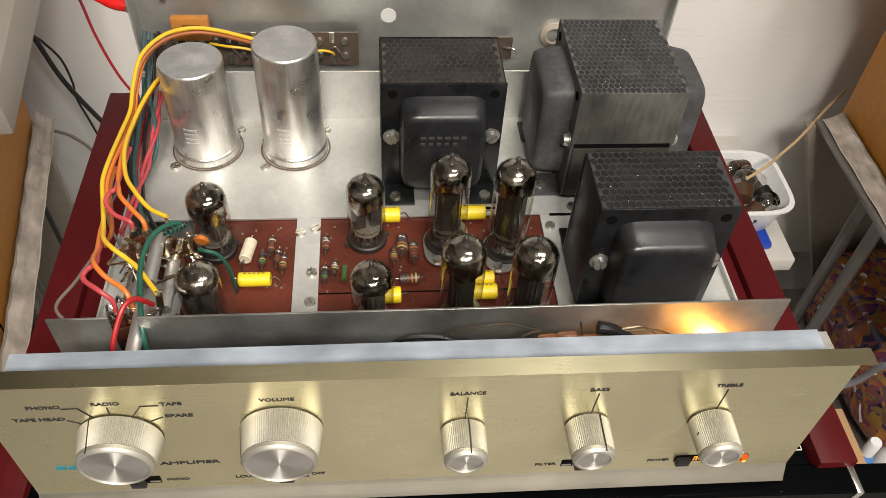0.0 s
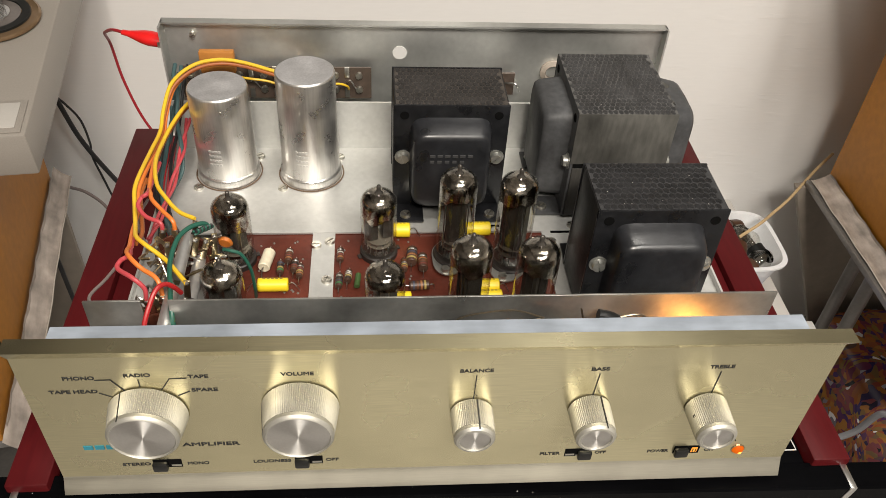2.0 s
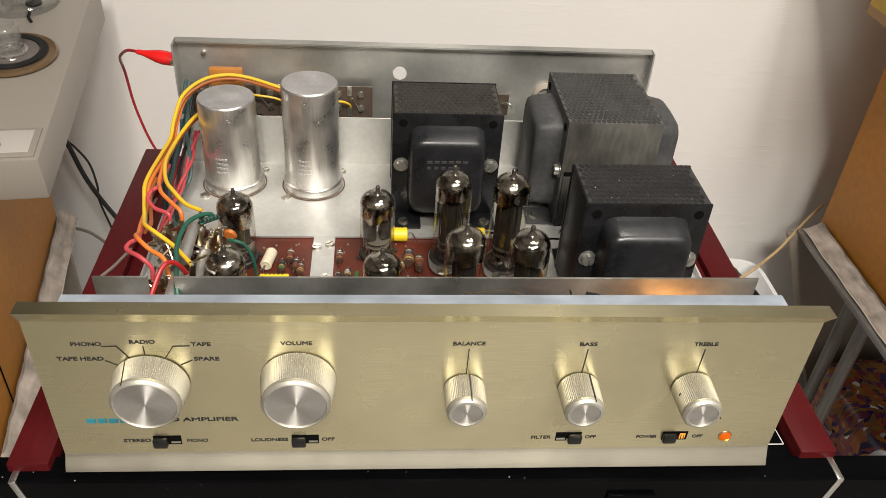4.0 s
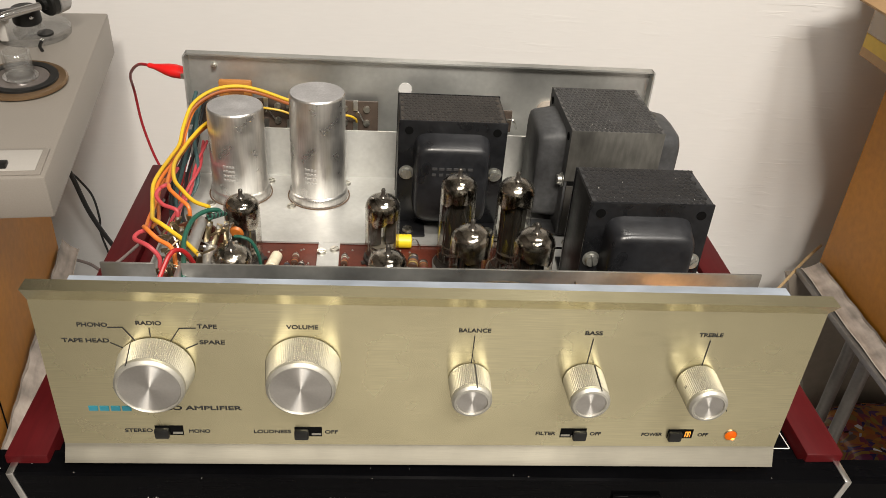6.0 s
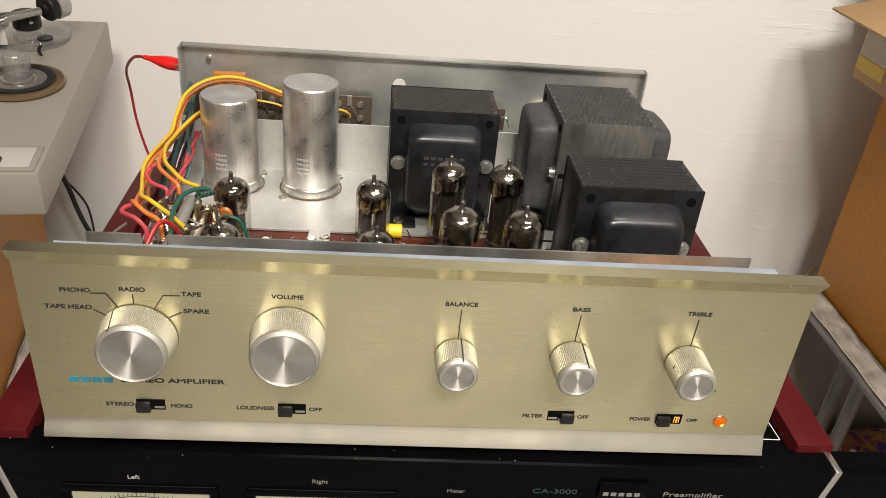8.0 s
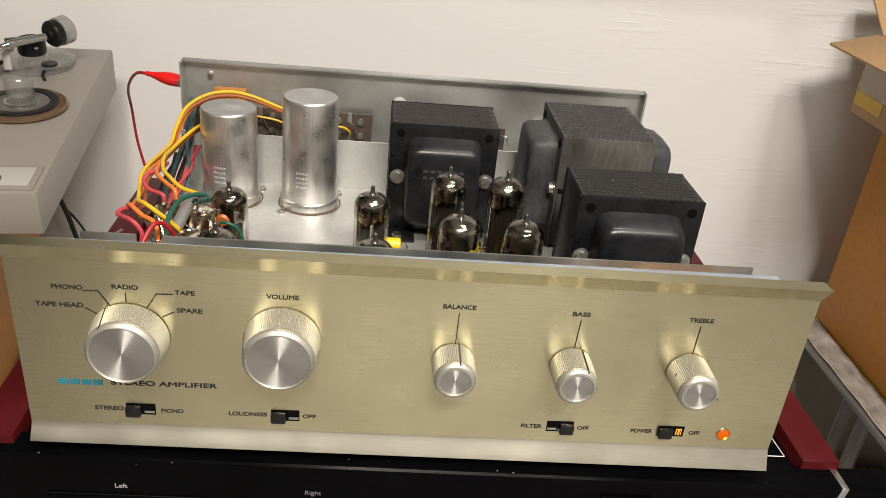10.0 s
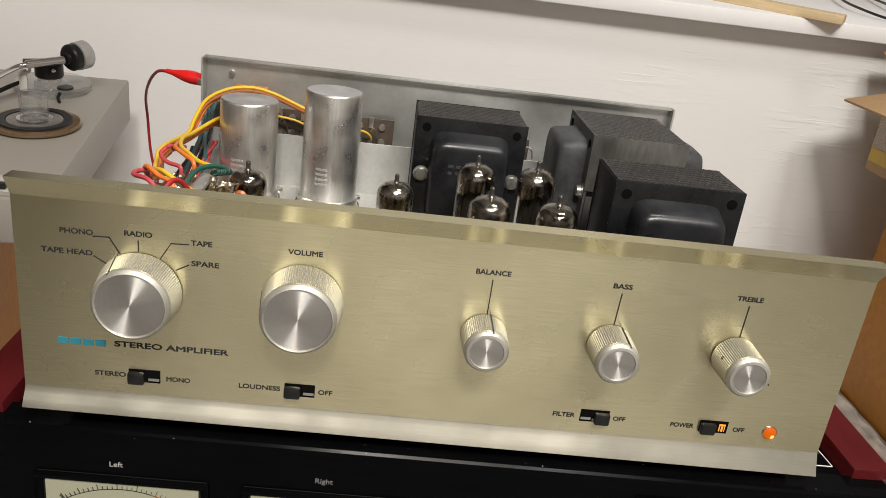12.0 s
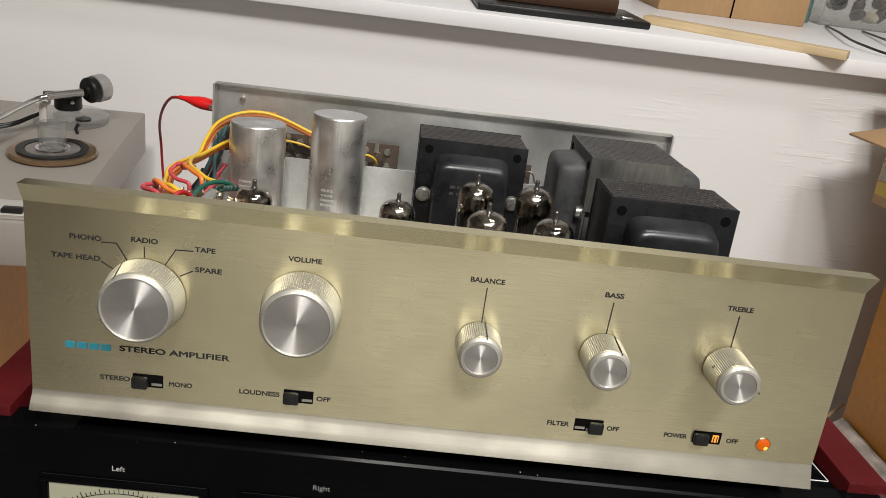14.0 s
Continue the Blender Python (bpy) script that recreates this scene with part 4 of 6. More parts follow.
# ---- rear terminal strip, capacitor, holes ----
STRIP = mat("brown_terminal_strip", (0.070, 0.050, 0.038), 0.5, 0, 0.15, 300, 0, 300, (1, 1, 1), 0.2, 80)
strip = part("terminal_strip", box(-0.152, -0.0295, 0.2575, 0.2590, 0.0560, 0.0790), STRIP, AMP, "brown terminal strip on the back panel")
for i in range(8):
    x = -0.1460 + i * 0.0155
    for z in (0.0735, 0.0630):
        part("terminal", screw_head((x, 0.2575, z), (0, -1, 0), 0.0025, 0.0018, 40 * i), SCREW, strip)
    if i == 7:
        break
    part("tag", box(x + 0.0062, x + 0.0092, 0.2562, 0.2568, 0.0725, 0.0800), WIRE_METAL, strip, "bent metal tag")
    part("tag", box(x + 0.0062, x + 0.0092, 0.2562, 0.2568, 0.0575, 0.0640), WIRE_METAL, strip, "bent metal tag")
    part("jumper", tube([(x + 0.0075, 0.2550, 0.0700), (x + 0.0100, 0.2500, 0.0740), (x + 0.0135, 0.2550, 0.0650)], 0.0005, 6), WIRE_METAL, strip)
ORANGE_BLOCK = mat("tan_orange_capacitor", (0.42, 0.17, 0.035), 0.45, 0, 0.06, 300, 0, 300, (1, 1, 1), 0.1, 100)
blk = part("block_capacitor", box(-0.1375, -0.1155, 0.2500, 0.2550, 0.0780, 0.0935, 0.0012), ORANGE_BLOCK, AMP, "flat tan-orange block capacitor")
for z in (0.0885, 0.0855):
    part("print_bar", box(-0.1310, -0.1205, 0.2498, 0.2501, z - 0.0009, z + 0.0009), mat("brown_print", (0.20, 0.07, 0.015), 0.6), blk)
strip2 = part("terminal_strip", box(0.0540, 0.0660, 0.2570, 0.2590, 0.0600, 0.0760), STRIP, AMP, "small terminal strip on the back panel")
part("jumper", tube([(0.0600, 0.2560, 0.0700), (0.0660, 0.2500, 0.0720), (0.0700, 0.2560, 0.0630)], 0.0007, 6), WIRE_METAL, strip2)
part("panel_hole", rod((-0.0108, 0.2644, 0.0868), (-0.0108, 0.2638, 0.0868), 0.0047, 28), WHITE_INK, AMP, "round hole showing the white wall")
part("panel_grommet", lathe([(0.0045, 0.0), (0.0085, 0.0002), (0.0085, 0.0022), (0.0055, 0.0034), (0.0045, 0.002)], 28, None, pose(0.0925, 0.2642, 0.0740, 90)), mat("tan_bushing", (0.34, 0.29, 0.24), 0.5, 0, 0.1, 300), AMP, "pale round bushing")
part("back_screw", screw_head((-0.1420, 0.2642, 0.0985), (0, -1, 0), 0.0020, 0.0030, 15), SCREW, AMP)

# ---- selector switch by the left edge ----
WAFER = mat("brown_wafer", (0.075, 0.022, 0.012), 0.4, 0, 0.15, 300, 0, 300, (1, 1, 1), 0.2, 100)
for j, (cx, cy, cz) in enumerate(((-0.1245, 0.094, 0.0630), (-0.1245, 0.047, 0.0630))):
    wf = part("selector_wafer", rod((cx, cy, cz), (cx, cy + 0.0016, cz), 0.0150, 30), WAFER, AMP, "brown switch wafer with brass lugs")
    part("second_plate", rod((cx, cy - 0.0040, cz), (cx, cy - 0.0028, cz), 0.0125, 30), WAFER, wf)
    for k in range(11):
        a = radians(k * 30 + 8)
        m = Matrix.Translation((cx, cy - 0.0006, cz)) @ pose(0, 0, 0, 0, -math.degrees(a), 0)
        bm = box(0.0110, 0.0195, -0.0011, -0.0006, -0.0013, 0.0013, 0.0002, m=m)
        part("brass_lug", bm, BRASS, wf)
        part("rivet", rod(m @ Vector((0.0128, -0.0012, 0)), m @ Vector((0.0128, -0.0018, 0)), 0.0012, 10), BRASS, wf)
ROD = mat("dull_aluminium_spacer", (0.62, 0.61, 0.60), 0.45, 0.9, 0.05, 300, 0, 300, (1, 1, 1), 0.08, 100)
for x, y0, y1, z in ((-0.1210, 0.064, 0.093, 0.0790), (-0.1165, 0.060, 0.093, 0.0655), (-0.1215, 0.018, 0.052, 0.0790), (-0.1370, 0.048, 0.093, 0.0500)):
    part("spacer_rod", rod((x, y0, z), (x, y1, z), 0.0031, 16), ROD, AMP, "grey aluminium spacer rod")
part("selector_bracket", box(-0.1475, -0.1465, 0.050, 0.150, DZ, DZ + 0.006), ZINC, AMP)
part("disc_capacitor", lathe([(0, -0.0014), (0.0030, -0.0012), (0.0040, 0), (0.0030, 0.0012), (0, 0.0014)], 18, None, axis_to((-0.1045, 0.0990, 0.0690), (0.2, 1, 0.2))), ORANGE_CAP, AMP, "orange disc capacitor")
random.seed(11)
for k in range(34):  # bare leads and solder blobs about the lugs
    x, y, z = random.uniform(-0.140, -0.106), random.uniform(0.046, 0.099), random.uniform(0.062, 0.080)
    part("bare_lead", tube([(x, y, z), (x + random.uniform(-0.006, 0.006), y + random.uniform(-0.005, 0.005), z + 0.004), (x + random.uniform(-0.009, 0.009), y + random.uniform(-0.008, 0.008), z - 0.003)], random.uniform(0.0004, 0.0008), 5, step=5), BRASS if k % 2 else WIRE_METAL, AMP)

# ---- insulated wires ----
COL = {n: mat(n + "_wire", c, 0.42, 0, 0.04, 300) for n, c in (("yellow", (0.68, 0.43, 0.025)), ("orange", (0.64, 0.17, 0.03)), ("brown", (0.30, 0.085, 0.02)), ("pink", (0.44, 0.055, 0.065)), ("red", (0.36, 0.014, 0.016)),
                                                                 ("green", (0.014, 0.085, 0.058)), ("teal", (0.038, 0.078, 0.080)), ("grey", (0.16, 0.13, 0.12)), ("black", (0.012, 0.012, 0.013)))}


def wire(colour, pts, r=0.0011):
    return part("insulated_wire", tube(pts, r, 9), COL[colour], AMP, colour + " insulated wire")


def shifted(pts, dx, dy, dz):
    return [(x + dx, y + dy, z + dz) for x, y, z in pts]


arc = [(-0.062, 0.2545, 0.0735), (-0.066, 0.2490, 0.0765), (-0.075, 0.244, 0.0785), (-0.092, 0.243, 0.085), (-0.110, 0.240, 0.0925), (-0.124, 0.237, 0.0955), (-0.138, 0.232, 0.0940), (-0.149, 0.221, 0.0885), (-0.1525, 0.205, 0.0800), (-0.1525, 0.190, 0.0750), (-0.1535, 0.170, 0.0760)]
outer = [(-0.1540, 0.144, 0.0790), (-0.1540, 0.130, 0.0790), (-0.1515, 0.117, 0.0780), (-0.1475, 0.100, 0.0790), (-0.1440, 0.088, 0.0830), (-0.1380, 0.080, 0.0850), (-0.1310, 0.075, 0.0830), (-0.1250, 0.069, 0.0825), (-0.1145, 0.054, 0.0840)]
wire("yellow", arc + outer, 0.00112)
wire("brown", shifted(arc[2:], 0.0006, -0.0010, -0.0024) + [(-0.1535, 0.150, 0.076), (-0.1525, 0.135, 0.0755)])
wire("orange", shifted(arc[2:], 0.0012, 0.0010, -0.0032) + shifted(outer[:3], 0.0014, 0, -0.0022) + [(-0.1490, 0.098, 0.0770), (-0.1460, 0.082, 0.0820), (-0.1440, 0.072, 0.0880), (-0.1410, 0.065, 0.0915), (-0.1370, 0.060, 0.0915), (-0.1330, 0.057, 0.0900), (-0.1275, 0.053, 0.0895), (-0.1250, 0.050, 0.0870), (-0.1248, 0.049, 0.0800)])
wire("brown", shifted(outer[:4], 0.0026, 0, -0.0040) + [(-0.1450, 0.088, 0.0780)])
wire("yellow", [(-0.1180, 0.2540, 0.0740), (-0.1080, 0.2490, 0.0755), (-0.0960, 0.2485, 0.0740), (-0.0820, 0.2480, 0.0700), (-0.0620, 0.2480, 0.0715), (-0.0510, 0.2500, 0.0715), (-0.0455, 0.2530, 0.0680), (-0.0445, 0.2555, 0.0645)], 0.0008)
inner = [(-0.128, 0.226, 0.0820), (-0.140, 0.213, 0.0790), (-0.1460, 0.195, 0.0770), (-0.1480, 0.175, 0.0775), (-0.1470, 0.152, 0.0810), (-0.1420, 0.130, 0.0830), (-0.1350, 0.117, 0.0838), (-0.1270, 0.107, 0.0828), (-0.1180, 0.101, 0.0830)]
wire("yellow", inner, 0.00112)
wire("orange", shifted(inner[:5], -0.0014, -0.0006, -0.0020) + [(-0.1455, 0.128, 0.0820), (-0.1420, 0.117, 0.0865), (-0.1395, 0.110, 0.0878), (-0.1330, 0.102, 0.0870), (-0.1275, 0.096, 0.0858), (-0.1270, 0.095, 0.0800)])
wire("brown", shifted(inner[:5], -0.0012, 0.0010, -0.0036) + [(-0.1480, 0.135, 0.0790)])
wire("pink", [(-0.1475, 0.160, 0.0740), (-0.1455, 0.130, 0.0810), (-0.1435, 0.116, 0.0870), (-0.1460, 0.114, 0.0860), (-0.1472, 0.110, 0.0838), (-0.1425, 0.104, 0.0820), (-0.1350, 0.100, 0.0812), (-0.1345, 0.099, 0.0760)])
wire("pink", [(-0.1480, 0.100, 0.0750), (-0.1450, 0.080, 0.0820), (-0.1420, 0.069, 0.0880), (-0.1448, 0.064, 0.0892), (-0.1450, 0.059, 0.0890), (-0.1370, 0.052, 0.0898), (-0.1322, 0.050, 0.0850), (-0.1325, 0.049, 0.0780)])
wire("grey", [(-0.1560, 0.095, 0.0620), (-0.1600, 0.078, 0.0640), (-0.1640, 0.064, 0.0660), (-0.1580, 0.054, 0.0680), (-0.1480, 0.050, 0.0600)], 0.0008)
wire("grey", [(-0.1520, 0.140, 0.0640), (-0.1540, 0.124, 0.0640), (-0.1500, 0.112, 0.0620), (-0.1430, 0.102, 0.0600)], 0.0008)
wire("red", [(-0.1165, 0.050, 0.0820), (-0.1180, 0.047, 0.0885), (-0.1205, 0.045, 0.0925), (-0.1232, 0.041, 0.0940), (-0.1258, 0.036, 0.0905), (-0.1290, 0.028, 0.0810), (-0.1310, 0.022, 0.0620)], 0.00115)
wire("green", [(-0.1105, 0.096, 0.0820), (-0.1130, 0.095, 0.0850), (-0.1185, 0.090, 0.0865), (-0.1228, 0.082, 0.0862), (-0.1240, 0.068, 0.0848), (-0.1212, 0.052, 0.0850), (-0.1185, 0.038, 0.0840), (-0.1175, 0.030, 0.0700), (-0.1180, 0.024, 0.0450)], 0.0012)
wire("green", [(-0.1040, 0.090, 0.0720), (-0.1000, 0.088, 0.0730), (-0.0950, 0.088, 0.0700), (-0.0915, 0.088, 0.0600), (-0.0912, 0.090, 0.0450), (-0.0925, 0.096, 0.0320)], 0.0009)
bundle = [(-0.150, 0.252, 0.0800), (-0.152, 0.238, 0.0700), (-0.154, 0.219, 0.0560), (-0.156, 0.198, 0.0470), (-0.154, 0.176, 0.0430), (-0.150, 0.155, 0.0430), (-0.143, 0.132, 0.0440), (-0.134, 0.120, 0.0480)]
random.seed(3)
for k, c in enumerate(("teal", "green", "pink", "black", "pink", "black", "teal", "red", "black")):
    dx, dy, dz = random.uniform(-0.004, 0.004), random.uniform(-0.004, 0.003), random.uniform(-0.006, 0.003)
    pts = [(x + dx + random.uniform(-0.0014, 0.0014), y + dy, z + dz + random.uniform(-0.0014, 0.0014)) for x, y, z in bundle[k % 3:]]
    wire(c, pts, 0.0010 if k % 2 else 0.0013)

loop = [(-0.1525, 0.2500, 0.0850), (-0.1530, 0.2420, 0.0800), (-0.1500, 0.2320, 0.0740), (-0.1495, 0.2180, 0.0640), (-0.1455, 0.2020, 0.0560), (-0.1440, 0.1880, 0.0480), (-0.1475, 0.1740, 0.0440), (-0.1495, 0.1560, 0.0440), (-0.1430, 0.1360, 0.0480), (-0.1360, 0.1180, 0.0560)]
wire("teal", loop, 0.0013)
for k in range(2):  # pink pair twisted about itself
    wire("pink", [(-0.1445 - 0.00003 * i * i + 0.0012 * math.cos(0.8 * i + math.pi * k), 0.2260 - 0.0075 * i, 0.0600 - 0.0018 * i + 0.00008 * i * i + 0.0012 * math.sin(0.8 * i + math.pi * k)) for i in range(15)], 0.0010)

# ---- embossed wrap on the transformer tops ----


def scales(parent, half_x, half_y, z, material, along, across, ground=None):
    """Staggered honeycomb cells."""
    bm = bmesh.new()
    turned = abs(parent.matrix_basis.to_euler().z) > 0.5
    hx, hy = (half_y, half_x) if turned else (half_x, half_y)
    rows, cols = round(2 * hy / across), round(2 * hx / along)
    for j in range(rows):
        for i in range(cols + 1):
            cx = -hx + along * (i + (0.5 if j % 2 else 0.0)) + random.uniform(-0.0001, 0.0001)
            cy = -hy + 2 * hy * (j + 0.5) / rows + random.uniform(-0.0001, 0.0001)
            if abs(cx) > hx - along * 0.42:
                continue
            h = 0.00015 + 0.00009 * random.random()
            lo, hi = [], []
            for k in range(6):
                a = math.pi * (k + 0.5) / 3
                for ring, g, zz in ((lo, 0.93, z), (hi, 0.74, z + h)):
                    x, y = cx + g * along / math.sqrt(3) * math.cos(a), cy + g * across * 0.667 * math.sin(a)
                    ring.append(bm.verts.new((y, -x, zz) if turned else (x, y, zz)))
            for k in range(6):
                bm.faces.new((lo[k], lo[(k + 1) % 6], hi[(k + 1) % 6], hi[k]))
            bm.faces.new(hi)
    part("wrap_sheet", box(-half_x, half_x, -half_y, half_y, z - 0.0002, z + 0.00003), ground, parent)
    ob = part("embossed_wrap", bm, material, parent, "scale-like embossed wrap", smooth=0)
    ob["kind"] = "stuff"


WRAP_GROUND = mat("dusty_wrap_ground", (0.085, 0.083, 0.080), 0.6, 0, 0.2, 500, 0, 500, (1, 1, 1), 0.3, 80, 0.1, spec=0.25)
WRAP_GREY = mat("worn_grey_wrap", (0.026, 0.026, 0.027), 0.42, 0, 0.30, 500, 0.00004, 500, (1, 1, 1), 0.45, 70, 0.1, spec=0.4)
BROWN_GROUND = mat("brown_dusty_wrap_ground", (0.050, 0.043, 0.037), 0.6, 0, 0.2, 500, 0, 500, (1, 1, 1), 0.3, 80, 0.1, spec=0.25)
FAINT_GROUND = mat("faint_dusty_wrap_ground", (0.030, 0.030, 0.031), 0.6, 0, 0.2, 500, 0, 500, (1, 1, 1), 0.3, 80, 0.1, spec=0.25)
WRAP = mat("dark_wrap", (0.020, 0.018, 0.017), 0.48, 0, 0.30, 500, 0.00004, 500, (1, 1, 1), 0.40, 70, 0.1, spec=0.35)
WRAP_FAINT = mat("faint_wrap", (0.011, 0.011, 0.012), 0.42, 0, 0.25, 500, 0.00004, 500, (1, 1, 1), 0.35, 70, 0.1, spec=0.35)
random.seed(2)
scales(T1, 0.0318, 0.0195, 0.1042, WRAP, 0.0035, 0.0041, BROWN_GROUND)
scales(T3, 0.0322, 0.0188, 0.1046, WRAP_FAINT, 0.0035, 0.0041, FAINT_GROUND)
scales(T2, 0.0335, 0.0284, 0.1066, WRAP_GREY, 0.0030, 0.0040, WRAP_GROUND)
# the old transformer: paper wrap round the upper half of its core, gap below it, flaked bell
WRAP_SIDE = mat("stained_paper_wrap", (0.060, 0.058, 0.052), 0.6, 0, 0.18, 400, 0.00008, 500, (1, 1, 0.25), 0.45, 40, 0.1, spec=0.3)
for s in (-1, 1):
    xs = s * 0.0335
    part("side_wrap", box(min(xs, xs + s * 0.0009), max(xs, xs + s * 0.0009), -0.0288, 0.0288, 0.0725, 0.1066, 0.0003), WRAP_SIDE, T2, "stained paper wrap on the core")
    part("core_gap", box(min(xs, xs + s * 0.0004), max(xs, xs + s * 0.0004), -0.0266, 0.0266, 0.0695, 0.0722), HOLE, T2)
    part("core_strap", box(min(xs, xs + s * 0.0010), max(xs, xs + s * 0.0010), -0.0270, 0.0270, 0.0335, 0.0692, 0.0004), OLD_CORE, T2, "lower clamp strap")
flake = sheet(10, 4, lambda u, v: Vector((-0.0130 + 0.024 * u, -0.0270 - 0.0150 * v - 0.0015 * math.sin(9 * u), 0.1022 - 0.0125 * v * v + 0.0010 * math.sin(14 * u + 4 * v))))
for v in list(flake.verts):
    v.co.z += 0.0004 * noise.noise(v.co * 300)
flake_part = part("loose_flake", flake, WRAP_SIDE, T2, "lifted flake of old enamel", smooth=40)
flake_part.modifiers.new("thickness", "SOLIDIFY").thickness = 0.0006
DIM_INK = mat("dim_grey_print", (0.040, 0.040, 0.041), 0.6)
for k, (w, z) in enumerate(((0.0030, 0.0792),) * 6 + ((0.0024, 0.0752),) * 5):
    i = k if k < 6 else k - 6
    part("mark_bar", box(-0.0125 + i * 0.0043, -0.0125 + i * 0.0043 + w, -0.0353, -0.0347, z - 0.0008, z + 0.0008), DIM_INK, T1)

# ---- red clip and lead ----
CLIP = thing("alligator_clip", "red insulated alligator clip with red lead", "test lead", (-0.1625, 0.2690, 0.0895))
RED_SLEEVE = mat("red_vinyl_sleeve", (0.62, 0.012, 0.012), 0.35, 0, 0.05, 300)
bm = lathe([(0, 0), (0.0046, 0.0), (0.0052, 0.002), (0.0057, 0.006), (0.0060, 0.010), (0.0053, 0.015), (0.0035, 0.021), (0.0024, 0.025), (0.0021, 0.029), (0, 0.029)], 20, None, axis_to((0.001, 0.001, 0), (-1, 0.28, 0.08)) @ Matrix.Diagonal((1, 0.75, 1, 1)))
part("sleeve", bm, RED_SLEEVE, CLIP, smooth=60)
part("jaw", box(-0.003, 0.0040, -0.0042, 0.0012, -0.0018, 0.0018, 0.0005), SCREW, CLIP)
part("lead", tube([(-0.026, 0.0085, 0.0022), (-0.036, 0.018, -0.001), (-0.048, 0.040, -0.014), (-0.0600, 0.072, -0.033), (-0.0665, 0.098, -0.056), (-0.0650, 0.104, -0.093), (-0.0520, 0.098, -0.130), (-0.024, 0.088, -0.164)], 0.0011, 8), mat("dark_red_lead", (0.30, 0.012, 0.02), 0.4, 0, 0.05, 300), CLIP)

# ---- preamplifier front ----
PALE_INK = mat("pale_grey_ink", (0.20, 0.198, 0.192), 0.6)
GREEN_INK = mat("dim_green_ink", (0.018, 0.048, 0.050), 0.6)
# cream dial colour with a faint emission added to lift its brightness
METER = glow("glowing_cream_dial", (0.33, 0.33, 0.235), 0.06)
MZ = -0.0770
for text, cx, tx, tz in (("Left", -0.1328, -0.1355, -0.0199), ("Right", -0.0450, -0.0465, -0.0196)):
    writing(text, tx, tz, 0.0036, mat("soft_white_ink", (0.42, 0.415, 0.40), 0.6) if text == "Left" else PALE_INK, PRE, -0.01206, 1.05)
    mt = part("meter", box(cx - 0.0360, cx + 0.0360, -0.0125, -0.0119, -0.0715, -0.0254, 0.0002), PLASTIC_BLACK, PRE, "black-framed needle meter")
    part("top_bezel", box(cx - 0.0370, cx + 0.0370, -0.0138, -0.0121, -0.0290, -0.0254, 0.0006), GLOSS_BLACK, mt)
    for s in (-1, 1):
        part("side_bezel", box(cx + s * 0.0353 - 0.0017, cx + s * 0.0353 + 0.0017, -0.0138, -0.0121, -0.0715, -0.0290, 0.0004), GLOSS_BLACK, mt)
    part("dial", box(cx - 0.0326, cx + 0.0326, -0.0130, -0.0126, -0.0697, -0.0290), METER, mt, "cream meter dial with a faint glow added")
    bm = bmesh.new()
    arcp = []
    for k in range(27):
        a = radians(90 + 34 - 68 * k / 26)
        R = 0.0450
        px, pz = cx + R * math.cos(a), MZ + R * math.sin(a)
        L = 0.0018 if k % 4 else 0.0028
        box(0, L, -0.0133, -0.0130, -0.00011, 0.00011, bm=bm, m=pose(px, 0, pz, 0, -math.degrees(a), 0))
        arcp.append((px, -0.0131, pz))
    part("scale_marks", bm, INK, mt, smooth=0)["kind"] = "stuff"
    part("scale_arc", tube(arcp[:20], 0.00015, 4, step=1), INK, mt)
    part("red_arc", tube(arcp[19:], 0.00022, 4, step=1), BANDS["o"], mt)
    part("needle", rod((cx, -0.0134, MZ), (cx - 0.0262, -0.0134, MZ + 0.0405), 0.00022, 5), INK, mt)
writing("Meter", 0.0205, -0.0235, 0.0034, GREY_INK, PRE, -0.01206, 1.1)
writing("CA-3000", 0.0702, -0.0219, 0.0044, GREEN_INK, PRE, -0.01206, width=0.0225)
part("rocker_button", box(0.0915, 0.1165, -0.0140, -0.0118, -0.0235, -0.0130, 0.0006), GLOSS_BLACK, PRE, "flat black push button")
for k in range(5):  # plain strokes for the maker's mark on the button
    part("maker_mark", box(0.0940 + k * 0.0040, 0.0940 + k * 0.0040 + 0.0028, -0.0143, -0.0139, -0.0216, -0.0194), PALE_INK, PRE)
writing("Preamplifier", 0.1412, -0.0219, 0.0042, PALE_INK, PRE, -0.01206, width=0.0310)
for a, b in (((0.172, 0.0150), (0.1925, 0.0150)), ((0.1925, 0.0150), (0.1915, 0.034))):
    part("white_line", rod((a[0], a[1], PT - 0.0036), (b[0], b[1], PT - 0.0038), 0.00028, 6), WHITE_INK, PRE)

for ob in PRE.children_recursive:  # the front runs slightly askew to the amplifier's
    for v in ob.data.vertices:
        if v.co.y < 0.0033:
            v.co.y += 0.0055 - 0.0173 * v.co.x
            v.co.z -= 0.0012

# ---- turntable details ----
CLEAR = thin_glass("clear_acrylic", (0.90, 0.90, 0.89), 0.05, 1.5, 0.06)
AMBER = mat("amber_ring", (0.21, 0.135, 0.075), 0.18, 0.5, 0.05, 300)
SMOKED = mat("smoked_glass", (0.16, 0.14, 0.13), 0.12, 0.3, 0.05, 300)
CHROME = mat("chrome", (0.78, 0.78, 0.78), 0.14, 1.0, 0.03, 300)
part("control_strip", box(-0.42, -0.004, 0.003, 0.047, 0.0, 0.0018, 0.0008), BEIGE, TT)
part("control_panel", box(-0.40, -0.009, 0.008, 0.042, 0.0018, 0.0028, 0.0005), mat("pale_control_panel", (0.50, 0.475, 0.44), 0.4, 0.2, 0.02, 500), TT, "pale inset control panel")
